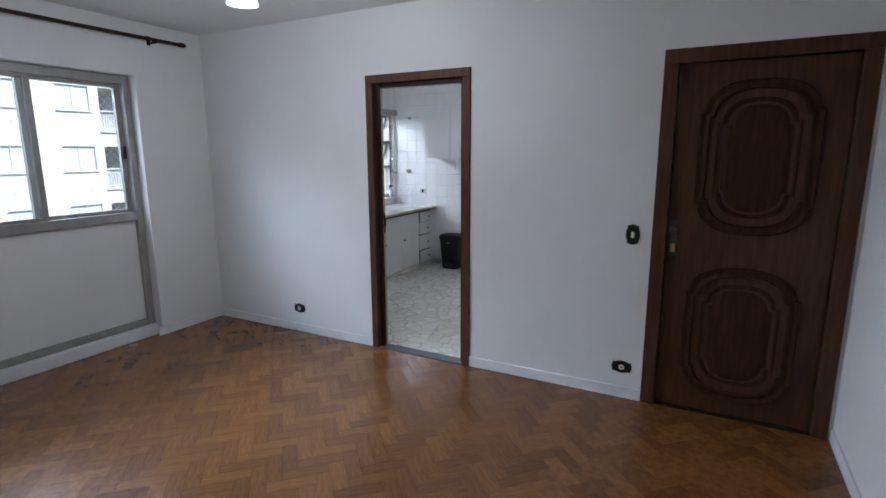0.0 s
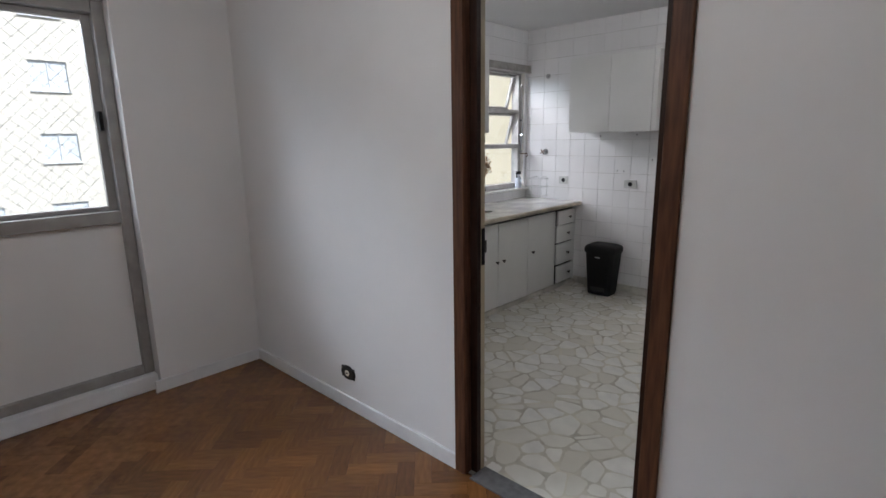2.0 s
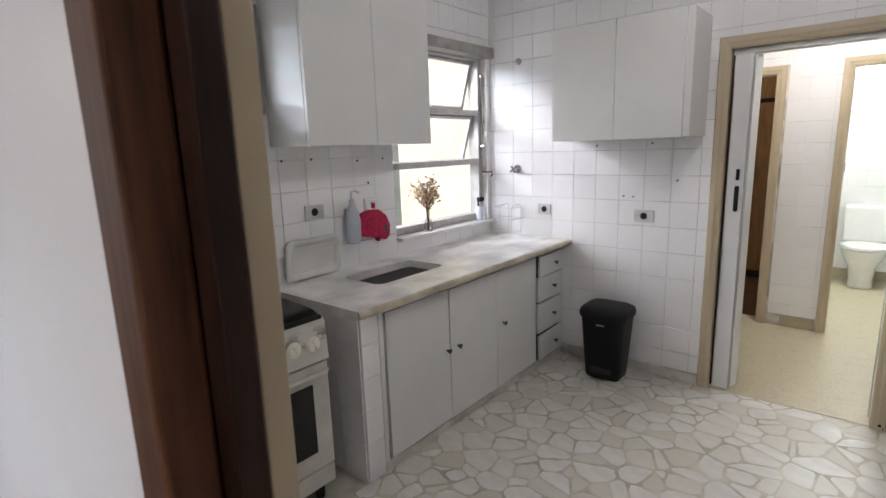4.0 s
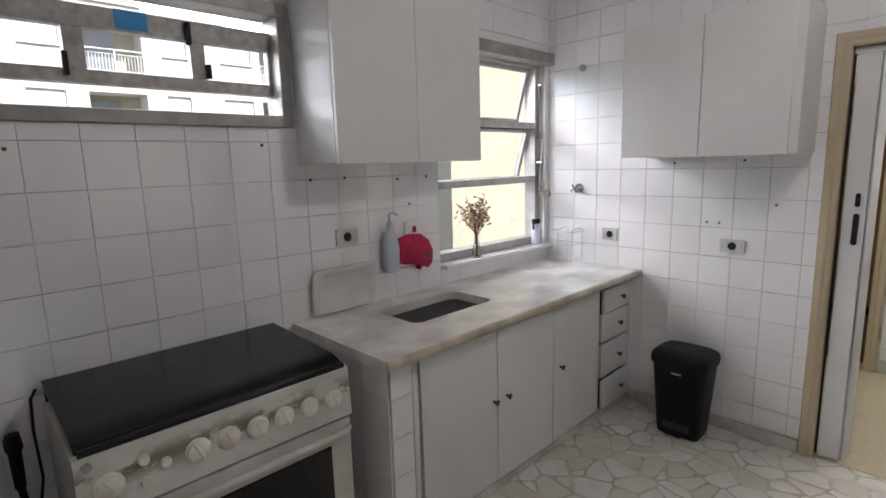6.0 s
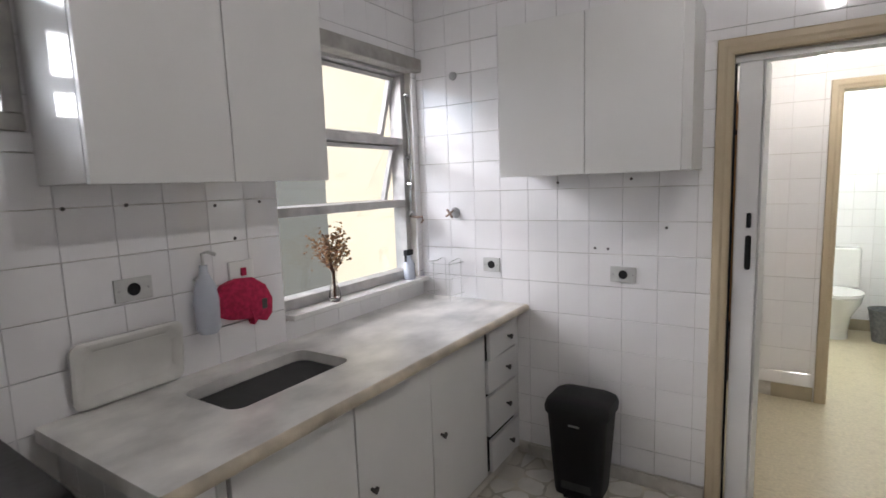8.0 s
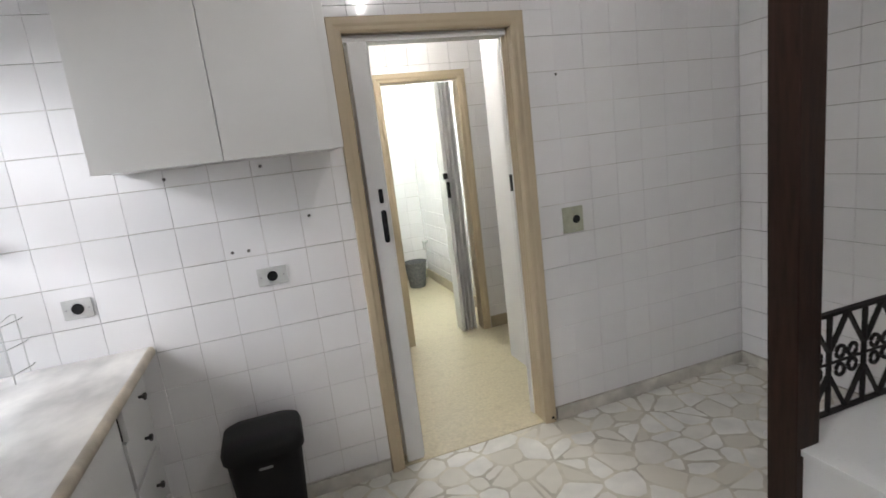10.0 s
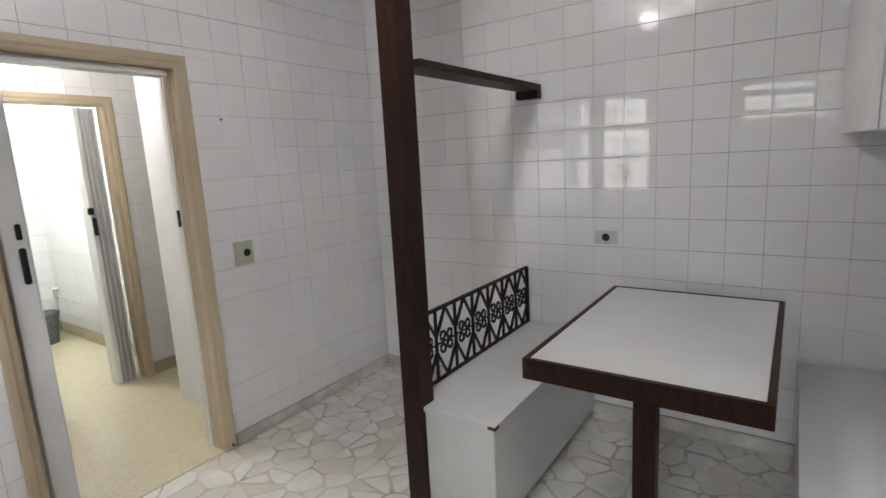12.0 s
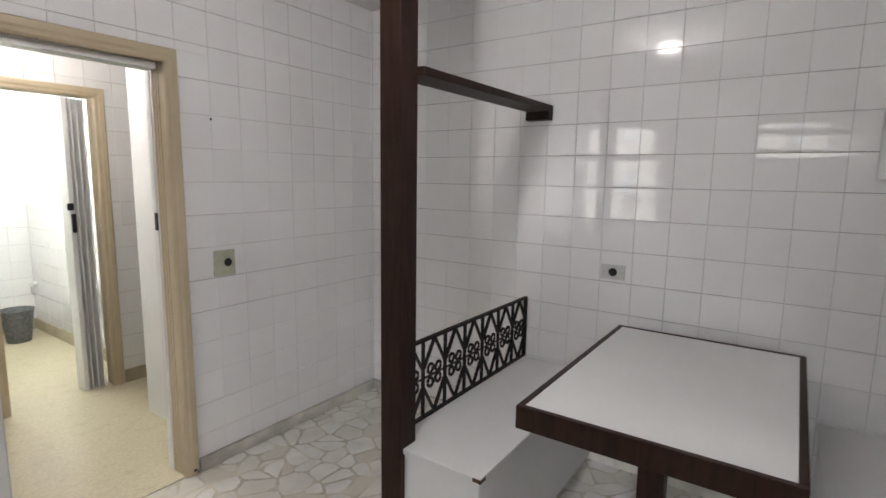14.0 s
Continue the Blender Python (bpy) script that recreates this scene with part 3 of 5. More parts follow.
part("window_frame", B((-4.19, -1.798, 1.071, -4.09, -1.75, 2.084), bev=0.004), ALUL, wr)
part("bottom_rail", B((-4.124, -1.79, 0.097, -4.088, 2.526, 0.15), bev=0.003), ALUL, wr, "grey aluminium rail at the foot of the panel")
# first two sashes lie out of view, added for the extra light
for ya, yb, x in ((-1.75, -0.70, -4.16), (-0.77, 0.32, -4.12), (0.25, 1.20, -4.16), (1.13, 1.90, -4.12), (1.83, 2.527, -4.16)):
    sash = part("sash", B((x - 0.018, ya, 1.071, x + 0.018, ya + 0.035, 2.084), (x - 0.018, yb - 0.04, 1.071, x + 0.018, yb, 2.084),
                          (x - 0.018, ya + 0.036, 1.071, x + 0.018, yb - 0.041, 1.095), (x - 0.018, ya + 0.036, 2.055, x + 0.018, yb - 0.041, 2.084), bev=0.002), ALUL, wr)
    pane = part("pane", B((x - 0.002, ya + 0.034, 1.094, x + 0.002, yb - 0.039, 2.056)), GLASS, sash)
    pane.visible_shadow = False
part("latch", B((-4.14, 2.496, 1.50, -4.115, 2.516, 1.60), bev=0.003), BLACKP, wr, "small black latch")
# safety net outside, carried on over the added window length
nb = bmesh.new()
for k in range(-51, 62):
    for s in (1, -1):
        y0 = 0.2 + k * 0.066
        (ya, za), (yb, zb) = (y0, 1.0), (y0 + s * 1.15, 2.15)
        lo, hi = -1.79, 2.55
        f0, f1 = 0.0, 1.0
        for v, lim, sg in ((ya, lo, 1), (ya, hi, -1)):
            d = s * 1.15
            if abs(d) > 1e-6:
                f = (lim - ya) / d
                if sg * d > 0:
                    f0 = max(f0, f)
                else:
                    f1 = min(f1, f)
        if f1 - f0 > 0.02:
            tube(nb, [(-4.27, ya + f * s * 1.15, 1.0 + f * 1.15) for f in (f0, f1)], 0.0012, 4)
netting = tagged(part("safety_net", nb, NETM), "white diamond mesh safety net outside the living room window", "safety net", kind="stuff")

# curtain rod
rod = thing("curtain_rod", (-3.92, 2.2, 2.43), "dark wooden curtain rod with knob ends above the window", "curtain rod")
part("rod", C((-3.915, 0.2, 2.43), (-3.915, 2.93, 2.43), 0.014), WOODJ, rod)
bm = bmesh.new()
lathe(bm, [(0.014, 0), (0.02, 0.006), (0.018, 0.02), (0.021, 0.04), (0.012, 0.062), (0.0, 0.066)], (0, 0, 0), 16)
bmesh.ops.transform(bm, matrix=pose(-3.915, 2.93, 2.43, -90, 0, 0), verts=bm.verts)
part("finial", bm, WOODJ, rod, smooth=True)
for y in (0.4, 2.72):
    part("bracket", B((-4.0, y - 0.012, 2.395, -3.985, y + 0.012, 2.465), (-3.985, y - 0.008, 2.405, -3.90, y + 0.008, 2.415), (-3.935, y - 0.012, 2.405, -3.895, y + 0.012, 2.418), bev=0.002), IRON, rod)

# ceiling light with three glass shades
lamp = thing("ceiling_light", (-1.95, 1.82, HL), "small ceiling light with greenish white glass shades, lit", "ceiling light")
bm = bmesh.new()
lathe(bm, [(0.0, HL - 0.045), (0.03, HL - 0.04), (0.06, HL - 0.02), (0.065, HL - 0.001)], (-1.95, 1.82, 0), 24)
part("rose", bm, BRASS, lamp, "brass ceiling rose", True)
for a in (10, 130, 250):
    ca, sa = math.cos(radians(a)), math.sin(radians(a))
    bm = bmesh.new()
    tube(bm, [(-1.95 + ca * r, 1.82 + sa * r, z) for r, z in ((0.03, HL - 0.04), (0.08, HL - 0.11), (0.13, HL - 0.10), (0.16, HL - 0.14))], 0.007, 8)
    part("arm", bm, BRASS, lamp, "thin brass arm")
    bm = bmesh.new()
    lathe(bm, [(0.02, 0.0), (0.035, -0.02), (0.05, -0.06), (0.062, -0.10), (0.075, -0.13), (0.078, -0.135), (0.071, -0.128), (0.058, -0.1), (0.046, -0.06), (0.02, -0.012)], (-1.95 + ca * 0.16, 1.82 + sa * 0.16, HL - 0.145), 20)
    part("shade", bm, SHADE, lamp, "flared glass shade", True).visible_shadow = False


# entry door
fe = door_frame("doorway_entry", -0.182, 0.780, 2.10, YD, YS, 0.075, WOODE, "dark varnished wooden frame of the entry door", WOODE)
ed = thing("entry_door", (0.30, YD + 0.05, 0), "closed dark wooden entry door with two carved oval panels", "door")
part("leaf", B((-0.105, YD + 0.033, 0.006, 0.703, YD + 0.068, 2.022), bev=0.003), WOODE, ed)


def panel_outline(cx, cz, hw, hh):
    """A panel with straight sides, small shoulders and a flat arch above and below."""
    zs, sh = hh * 0.60, 0.022
    quarter = [(hw, 0.0), (hw, zs)]
    for k in range(10):
        t = radians(10 * k)
        quarter.append(((hw - sh) * math.cos(t) ** 0.8, zs + 0.012 + (hh - zs - 0.012) * math.sin(t)))
    quarter[-1] = (0.0, hh)
    right = quarter + [(-x, z) for x, z in quarter[-2::-1]]
    return [(cx + x, cz + z) for x, z in right + [(-x, -z) for x, z in right[1:-1]]]


def ring_moulding(cx, cz, hw, hh, y, w, d, name, material):
    bm = bmesh.new()
    loops = []
    for off, yy in ((0, y), (0.008, y - d), (w * 0.5, y - d * 0.55), (w - 0.008, y - d), (w, y)):
        loops.append([bm.verts.new((px, yy, pz)) for px, pz in panel_outline(cx, cz, hw - off, hh - off)])
    for a, b in zip(loops, loops[1:]):
        for k in range(len(a)):
            bm.faces.new((a[k], a[(k + 1) % len(a)], b[(k + 1) % len(b)], b[k]))
    return part(name, bm, material, ed, smooth=False)


ys = YD + 0.033
for cz, hh in ((1.505, 0.42), (0.50, 0.40)):
    ring_moulding(0.305, cz, 0.285, hh, ys + 0.001, 0.055, 0.022, "panel_moulding", WOODE2)
    ring_moulding(0.305, cz, 0.195, hh - 0.095, ys + 0.001, 0.024, 0.009, "inner_moulding", WOODE2)
    bm = bmesh.new()
    outer = [bm.verts.new((px, ys + 0.001, pz)) for px, pz in panel_outline(0.305, cz, 0.160, hh - 0.130)]
    inner = [bm.verts.new((px, ys - 0.010, pz)) for px, pz in panel_outline(0.305, cz, 0.135, hh - 0.155)]
    for k in range(len(outer)):
        bm.faces.new((outer[k], outer[(k + 1) % len(outer)], inner[(k + 1) % len(inner)], inner[k]))
    bm.faces.new(inner)
    part("raised_panel", bm, WOODE2, ed)
    for sx in (-1, 1):
        part("side_fillet", B((0.305 + sx * 0.178 - 0.007, ys - 0.006, cz - hh * 0.55, 0.305 + sx * 0.178 + 0.007, ys + 0.001, cz + hh * 0.55), bev=0.002), WOODE, ed)
lock = part("lock_plate", B((-0.092, ys - 0.006, 0.94, -0.048, ys + 0.001, 1.15), bev=0.004), DARKM, ed, "dark bronze lock plate")
part("cylinder", B((-0.082, ys - 0.016, 0.965, -0.055, ys - 0.005, 1.015), bev=0.003), BRASS, lock, "polished brass lock cylinder")
bm = bmesh.new()
lathe(bm, [(0.0, -0.062), (0.02, -0.06), (0.027, -0.045), (0.022, -0.03), (0.01, -0.022), (0.01, 0.0)], (0, 0, 0), 18)
bmesh.ops.transform(bm, matrix=pose(-0.065, ys - 0.005, 1.105, -90, 0, 0), verts=bm.verts)
part("door_knob", bm, DARKM, lock, "dark round door knob", True)


# cast plates on the living room wall
def cast_plate(cx, cz, upright, label):
    root = thing("wall_plate", (cx, YD, cz), label, "switch" if upright else "socket")
    bm = bmesh.new()
    hw, hh = (0.040, 0.062)
    pts = []
    quarter = [(1.0, 0.0), (1.0, 0.22), (0.93, 0.42), (0.80, 0.55), (0.76, 0.68), (0.84, 0.86), (0.76, 0.92), (0.52, 0.88), (0.36, 0.95), (0.18, 1.0)]
    for sx, sz, q in ((1, 1, quarter), (-1, 1, [(0.0, 1.0)] + quarter[:0:-1]), (-1, -1, quarter), (1, -1, [(0.0, 1.0)] + quarter[:0:-1])):
        for a, b in q:
            px, pz = hw * sx * a, hh * sz * b
            pts.append((px, pz) if upright else (pz, px))
    if not upright:
        pts.reverse()
    o = [bm.verts.new((cx + a, YD - 0.001, cz + b)) for a, b in pts]
    i = [bm.verts.new((cx + a * 0.86, YD - 0.009, cz + b * 0.86)) for a, b in pts]
    for k in range(40):
        bm.faces.new((o[k], o[(k + 1) % 40], i[(k + 1) % 40], i[k]))
    bm.faces.new(i)
    part("plate", bm, PLATEB, root)
    if upright:
        part("rocker", B((cx - 0.009, YD - 0.014, cz - 0.018, cx + 0.009, YD - 0.0085, cz + 0.018), bev=0.002), KNOB, root, "ivory rocker")
    else:
        part("outlet", C((cx, YD - 0.0085, cz), (cx, YD - 0.012, cz), 0.017), KNOB, root, "ivory round outlet")
        part("pin_hole", B((cx - 0.009, YD - 0.0135, cz - 0.003, cx + 0.009, YD - 0.0115, cz + 0.003)), BLACKP, root)


cast_plate(-0.29, 1.055, True, "black cast ornamental switch plate on the white wall")
cast_plate(-3.0, 0.21, False, "black cast ornamental socket plate low on the white wall")
cast_plate(-0.305, 0.205, False, "black cast ornamental socket plate near the entry door")


# ---- kitchen things ----
# hopper window over the stove
w1 = tagged(thing("window_stove", (-4.0, 3.9, W1Z0), "weathered aluminium hopper window above the stove", "window"), kind="structure")
FX0, FX1 = -4.03, -3.90
part("window_frame", B((FX0, Y1A, W1Z0, FX1, Y1B, W1Z0 + 0.045), bev=0.004), ALUD, w1)
part("window_frame", B((FX0, Y1A, W1Z1 - 0.05, FX1, Y1B, W1Z1), bev=0.004), ALUD, w1)
part("window_frame", B((FX0, Y1A, W1Z0 + 0.046, FX1, Y1A + 0.04, W1Z1 - 0.051), bev=0.004), ALUD, w1)
part("window_frame", B((FX0, Y1B - 0.045, W1Z0 + 0.046, FX1, Y1B, W1Z1 - 0.051), bev=0.004), ALUD, w1)
sash = part("sash", B((-4.005, Y1A + 0.04, 1.745, -3.965, Y1B - 0.045, 1.788), (-4.005, Y1A + 0.04, 1.915, -3.965, Y1B - 0.045, 1.985),
                      (-4.005, 3.672, 1.788, -3.965, 3.728, 1.915), (-4.005, 4.045, 1.788, -3.965, 4.095, 1.915),
                      (-4.005, Y1A + 0.04, 1.788, -3.965, Y1A + 0.06, 1.915), (-4.005, 4.335, 1.788, -3.965, Y1B - 0.045, 1.915), bev=0.003), SASHM, w1, "stained grey hopper sash with worn putty")
for a, b in ((Y1A + 0.06, 3.672), (3.728, 4.045), (4.095, 4.335)):
    p = part("pane", B((-3.987, a - 0.005, 1.784, -3.983, b + 0.005, 1.919)), GLASS, sash)
    p.visible_shadow = False
for za, zb in ((W1Z0 + 0.046, 1.745), (1.985, W1Z1 - 0.051)):
    p = part("pane", B((-3.987, Y1A + 0.04, za, -3.983, Y1B - 0.045, zb)), GLASS, w1)
    p.visible_shadow = False
for y, z0, z1 in ((3.668, 1.765, 1.835), (4.038, 1.90, 1.975), (4.098, 1.79, 1.84)):
    part("latch", B((-3.968, y - 0.006, z0, -3.945, y + 0.010, z1), bev=0.003), BLACKP, w1, "black plastic latch")
tagged(part("tape_patch", B((-3.966, 3.82, 1.925, -3.962, 3.915, 1.985), bev=0.0008), BLUEP), "bright blue tape patch stuck on the window sash", "tape")

# sink window with two tilted sashes
w2 = tagged(thing("window_sink", (-4.0, 5.68, W2Z0), "aluminium window with two tilted sashes above the sink", "window"), kind="structure")
GX0, GX1 = -4.05, -3.965
part("window_frame", B((GX0, Y2A, 0.926, GX1, Y2B, 0.972), bev=0.003), ALU, w2)
part("window_frame", B((GX0, Y2A, 2.035, GX1, Y2B, 2.099), bev=0.003), ALU, w2)
part("window_frame", B((GX0, Y2A, 0.973, GX1, Y2A + 0.025, 2.034), bev=0.003), ALU, w2)
part("window_frame", B((GX0, Y2B - 0.04, 0.973, GX1, Y2B, 2.034), bev=0.003), ALU, w2)
part("transom", B((GX0, Y2A + 0.026, 1.325, GX1, Y2B - 0.041, 1.365), bev=0.003), ALU, w2)
part("transom", B((GX0, Y2A + 0.026, 1.665, GX1, Y2B - 0.041, 1.70), bev=0.003), ALU, w2)
p = part("pane", B((-4.012, Y2A + 0.024, 0.970, -4.008, Y2B - 0.039, 1.327)), GLASS, w2)
p.visible_shadow = False
for zt in (1.662, 2.032):
    h, tilt = 0.335, 16
    bm = B((-0.015, Y2A + 0.03, -h, 0.015, Y2A + 0.055, 0), (-0.015, Y2B - 0.072, -h, 0.015, Y2B - 0.045, 0), (-0.015, Y2A + 0.056, -h, 0.015, Y2B - 0.073, -h + 0.026), (-0.015, Y2A + 0.056, -0.02, 0.015, Y2B - 0.073, 0), bev=0.002)
    bmesh.ops.transform(bm, matrix=pose(-4.02, 0, zt, 0, tilt, 0), verts=bm.verts)
    sash = part("sash", bm, ALU, w2, "tilted aluminium sash")
    bm = B((-0.002, Y2A + 0.05, -h + 0.02, 0.002, Y2B - 0.06, -0.015))
    bmesh.ops.transform(bm, matrix=pose(-4.02, 0, zt, 0, tilt, 0), verts=bm.verts)
    p = part("pane", bm, GLASS, sash)
    p.visible_shadow = False
bm = bmesh.new()
tube(bm, [(-3.955, Y2B - 0.02, 1.93), (-3.945, Y2B - 0.01, 1.70), (-3.94, Y2B - 0.005, 1.55), (-3.945, Y2B - 0.02, 1.32), (-3.945, Y2B - 0.03, 1.27)], 0.008, 8)
for z in (1.93, 1.60, 1.45, 1.29):
    cyl(bm, (-3.965, Y2B - 0.015, z), (-3.93, Y2B - 0.015, z), 0.012, seg=12)
arm = part("opening_arm", bm, CHROME, w2, "worn metal opening lever")
bm = bmesh.new()
tube(bm, [(-3.945, Y2B - 0.03, 1.27), (-3.90, Y2B - 0.03, 1.265), (-3.86, Y2B - 0.03, 1.27), (-3.855, Y2B - 0.03, 1.25), (-3.868, Y2B - 0.03, 1.235)], 0.006, 8)
part("hook", bm, COPPER, arm, "tarnished hook handle")
part("window_sill", B((-4.054, Y2A + 0.001, 0.901, -3.875, Y2B + 0.035, 0.925), bev=0.005), CERAM, w2, "white glossy window sill")
part("shutter_box", B((-3.965, Y2A, 2.05, -3.875, YF - 0.006, 2.118), bev=0.005), ALUD, w2, "grey roller shutter pelmet above the window")


# cabinets
def wall_cabinet(name, lo, hi, face, seams, label):
    """face: 'x' for doors facing +x, '-y' or '+y'. seams: places of the joints between doors."""
    x0, y0, z0 = lo
    x1, y1, z1 = hi
    root = thing(name, ((x0 + x1) / 2, (y0 + y1) / 2, z0), label, "cabinet", "white wall cabinets")
    d = 0.018
    if face == "x":
        part("body", B((x0, y0, z0, x1 - d - 0.002, y1, z1), bev=0.002), LAMS, root)
        for a, b in zip(seams, seams[1:]):
            part("door", B((x1 - d, a + 0.0015, z0 - 0.003, x1, b - 0.0015, z1), bev=0.0015), LAM, root)
    elif face == "-y":
        part("body", B((x0, y0 + d + 0.002, z0, x1, y1, z1), bev=0.002), LAM, root)
        for a, b in zip(seams, seams[1:]):
            part("door", B((a + 0.0015, y0, z0 - 0.003, b - 0.0015, y0 + d, z1), bev=0.0015), LAM, root)
    else:
        part("body", B((x0, y0, z0, x1, y1 - d - 0.002, z1), bev=0.002), LAM, root)
        for a, b in zip(seams, seams[1:]):
            part("door", B((a + 0.0015, y1 - d, z0 - 0.003, b - 0.0015, y1, z1), bev=0.0015), LAM, root)
    return root


wall_cabinet("wall_cabinet", (XL, 4.41, 1.475), (-3.62, 5.205, 2.20), "x", (4.41, 4.81, 5.205), "white laminate wall cabinet with two doors above the sink")
wall_cabinet("wall_cabinet", (-3.245, 5.86, 1.465), (-2.488, YF, 2.085), "-y", (-3.245, -2.872, -2.52), "white laminate wall cabinet with two doors beside the service doorway")
wall_cabinet("wall_cabinet", (-1.33, YS + 0.012, 1.455), (XR - 0.012, 3.70, 2.14), "+y", (-1.33, -0.85, XR - 0.012), "white laminate wall cabinet above the breakfast bench")

# sink run
CX = -3.33
tp = thing("tiled_pier", (-3.6, 4.42, 0), "white tiled end pier carrying the marble worktop", "pier")
part("core", B((XL, 4.376, 0, CX - 0.008, 4.478, 0.778)), GROUT, tp)
for k in range(6):
    za, zb = max(0.002, 0.03 + (k - 1) * PITCH + 0.0), min(0.778, 0.03 + k * PITCH)
    if zb - za > 0.02:
        part("tile", B((CX - 0.008, 4.378, za + 0.001, CX - 0.001, 4.476, zb - 0.001), bev=0.0012), TILE, tp)
        for j in range(4):
            xa = CX - 0.009 - (j + 1) * PITCH
            part("tile", B((max(XL, xa + 0.001), 4.369, za + 0.001, xa + PITCH - 0.001, 4.376, zb - 0.001), bev=0.0012), TILE, tp)


def heart_knob(cx, cy, cz, parent):
    bm = bmesh.new()
    cyl(bm, (cx, cy, cz), (cx + 0.014, cy, cz), 0.006, seg=10)
    pts = []
    for k in range(20):
        t = 2 * math.pi * k / 20
        pts.append((16 * math.sin(t) ** 3 / 16 * 0.0145, (13 * math.cos(t) - 5 * math.cos(2 * t) - 2 * math.cos(3 * t) - math.cos(4 * t)) / 16 * 0.0135))
    a = [bm.verts.new((cx + 0.014, cy + u, cz + v)) for u, v in pts]
    b = [bm.verts.new((cx + 0.022, cy + u, cz + v)) for u, v in pts]
    c = [bm.verts.new((cx + 0.026, cy + u * 0.6, cz + v * 0.6)) for u, v in pts]
    for k in range(20):
        j = (k + 1) % 20
        bm.faces.new((a[k], a[j], b[j], b[k]))
        bm.faces.new((b[k], b[j], c[j], c[k]))
    bm.faces.new(a[::-1])
    bm.faces.new(c)
    part("knob", bm, DARKM, parent, "small dark metal knob", True)


base = thing("base_cabinet", (-3.6, 5.18, 0), "white laminate sink cabinet with three doors, slightly warped", "cabinet", "kitchen base units")
# body coloured near black so the door joints look shaded
part("body", B((XL, 4.482, 0.045, CX - 0.022, 5.848, 0.775)), LAMG, base, "cabinet body painted near black as shade behind the joints")
part("side_strip", B((CX - 0.021, 4.482, 0.04, CX - 0.004, 4.508, 0.775), bev=0.002), LAM, base)
for a, b, k, tilt in ((4.520, 4.958, 4.935, 0.4), (4.963, 5.388, 5.022, -0.2), (5.392, 5.838, 5.452, 0.2)):
    bm = B((CX - 0.019, a, 0.052, CX, b, 0.752), bev=0.002)
    bmesh.ops.rotate(bm, cent=(CX, a, 0.4), matrix=Matrix.Rotation(radians(tilt), 3, "X"), verts=bm.verts)
    dr = part("door", bm, LAM, base)
    heart_knob(CX, k, 0.438, dr)
unit = thing("drawer_unit", (-3.6, 6.03, 0), "white laminate unit of four drawers, two hanging askew", "cabinet", "kitchen base units")
# same near-black body gives the drawer gaps their shade
part("body", B((XL, 5.850, 0.045, CX - 0.022, YF - 0.012, 0.775)), LAMG, unit, "unit body painted near black as shade in the drawer gaps")
part("side_strip", B((CX - 0.021, 6.178, 0.04, CX - 0.002, YF - 0.002, 0.775), bev=0.002), LAM, unit)
for za, zb, push, tilt in ((0.618, 0.752, 0.012, 0.8), (0.446, 0.606, 0.0, -0.6), (0.236, 0.432, 0.0, 0.5), (0.062, 0.222, 0.014, 1.2)):
    bm = B((CX - 0.019 + push, 5.868, za, CX + push, 6.172, zb), bev=0.002)
    bmesh.ops.rotate(bm, cent=(CX, 6.02, (za + zb) / 2), matrix=Matrix.Rotation(radians(tilt), 3, "X"), verts=bm.verts)
    dw = part("drawer", bm, LAM, unit)
    heart_knob(CX + push, 6.06, (za + zb) / 2, dw)
structure("plinth", B((XL, 4.482, 0.0, CX - 0.006, YF - 0.016, 0.042), bev=0.004), GREYBASE, "worn pale plinth under the base cabinets", "plinth")


def round_rect(x0, y0, x1, y1, r, n=5):
    pts = []
    for cx, cy, a0 in ((x1 - r, y1 - r, 0), (x0 + r, y1 - r, 90), (x0 + r, y0 + r, 180), (x1 - r, y0 + r, 270)):
        for k in range(n + 1):
            t = radians(a0 + 90 * k / n)
            pts.append((cx + r * math.cos(t), cy + r * math.sin(t)))
    return pts


top = thing("worktop", (-3.6, 5.28, 0.778), "worn white marble worktop with grey veins and stained edge", "worktop")
bm = bmesh.new()
outer = round_rect(XL + 0.001, 4.325, -3.285, YF - 0.002, 0.006, 2)
inner = round_rect(-3.782, 4.662, -3.508, 5.152, 0.045, 6)
ov, iv = [bm.verts.new((*p, 0.818)) for p in outer], [bm.verts.new((*p, 0.818)) for p in inner]
oe = [bm.edges.new((ov[k], ov[(k + 1) % len(ov)])) for k in range(len(ov))]
ie = [bm.edges.new((iv[k], iv[(k + 1) % len(iv)])) for k in range(len(iv))]
bmesh.ops.triangle_fill(bm, edges=oe + ie, use_beauty=True)
g = bmesh.ops.extrude_face_region(bm, geom=list(bm.faces))
for v in g["geom"]:
    if isinstance(v, bmesh.types.BMVert):
        v.co.z = 0.779
part("slab", bm, MTOP, top)
bm = bmesh.new()
tube(bm, [(-3.285, 4.327, 0.799), (-3.283, 4.6, 0.799), (-3.284, 5.4, 0.799), (-3.285, YF - 0.004, 0.799)], 0.0195, 10)
part("nosing", bm, MEDGE, top, "rounded stained marble nosing", True)
sink = thing("sink", (-3.645, 4.907, 0.64), "brushed steel sink bowl let into the worktop", "sink")
bm = bmesh.new()
lo = [bm.verts.new((*p, 0.660)) for p in round_rect(-3.765, 4.68, -3.525, 5.135, 0.06, 6)]
mid = [bm.verts.new((*p, 0.685)) for p in round_rect(-3.782, 4.662, -3.508, 5.152, 0.05, 6)]
hi = [bm.verts.new((*p, 0.808)) for p in round_rect(-3.785, 4.659, -3.505, 5.155, 0.045, 6)]
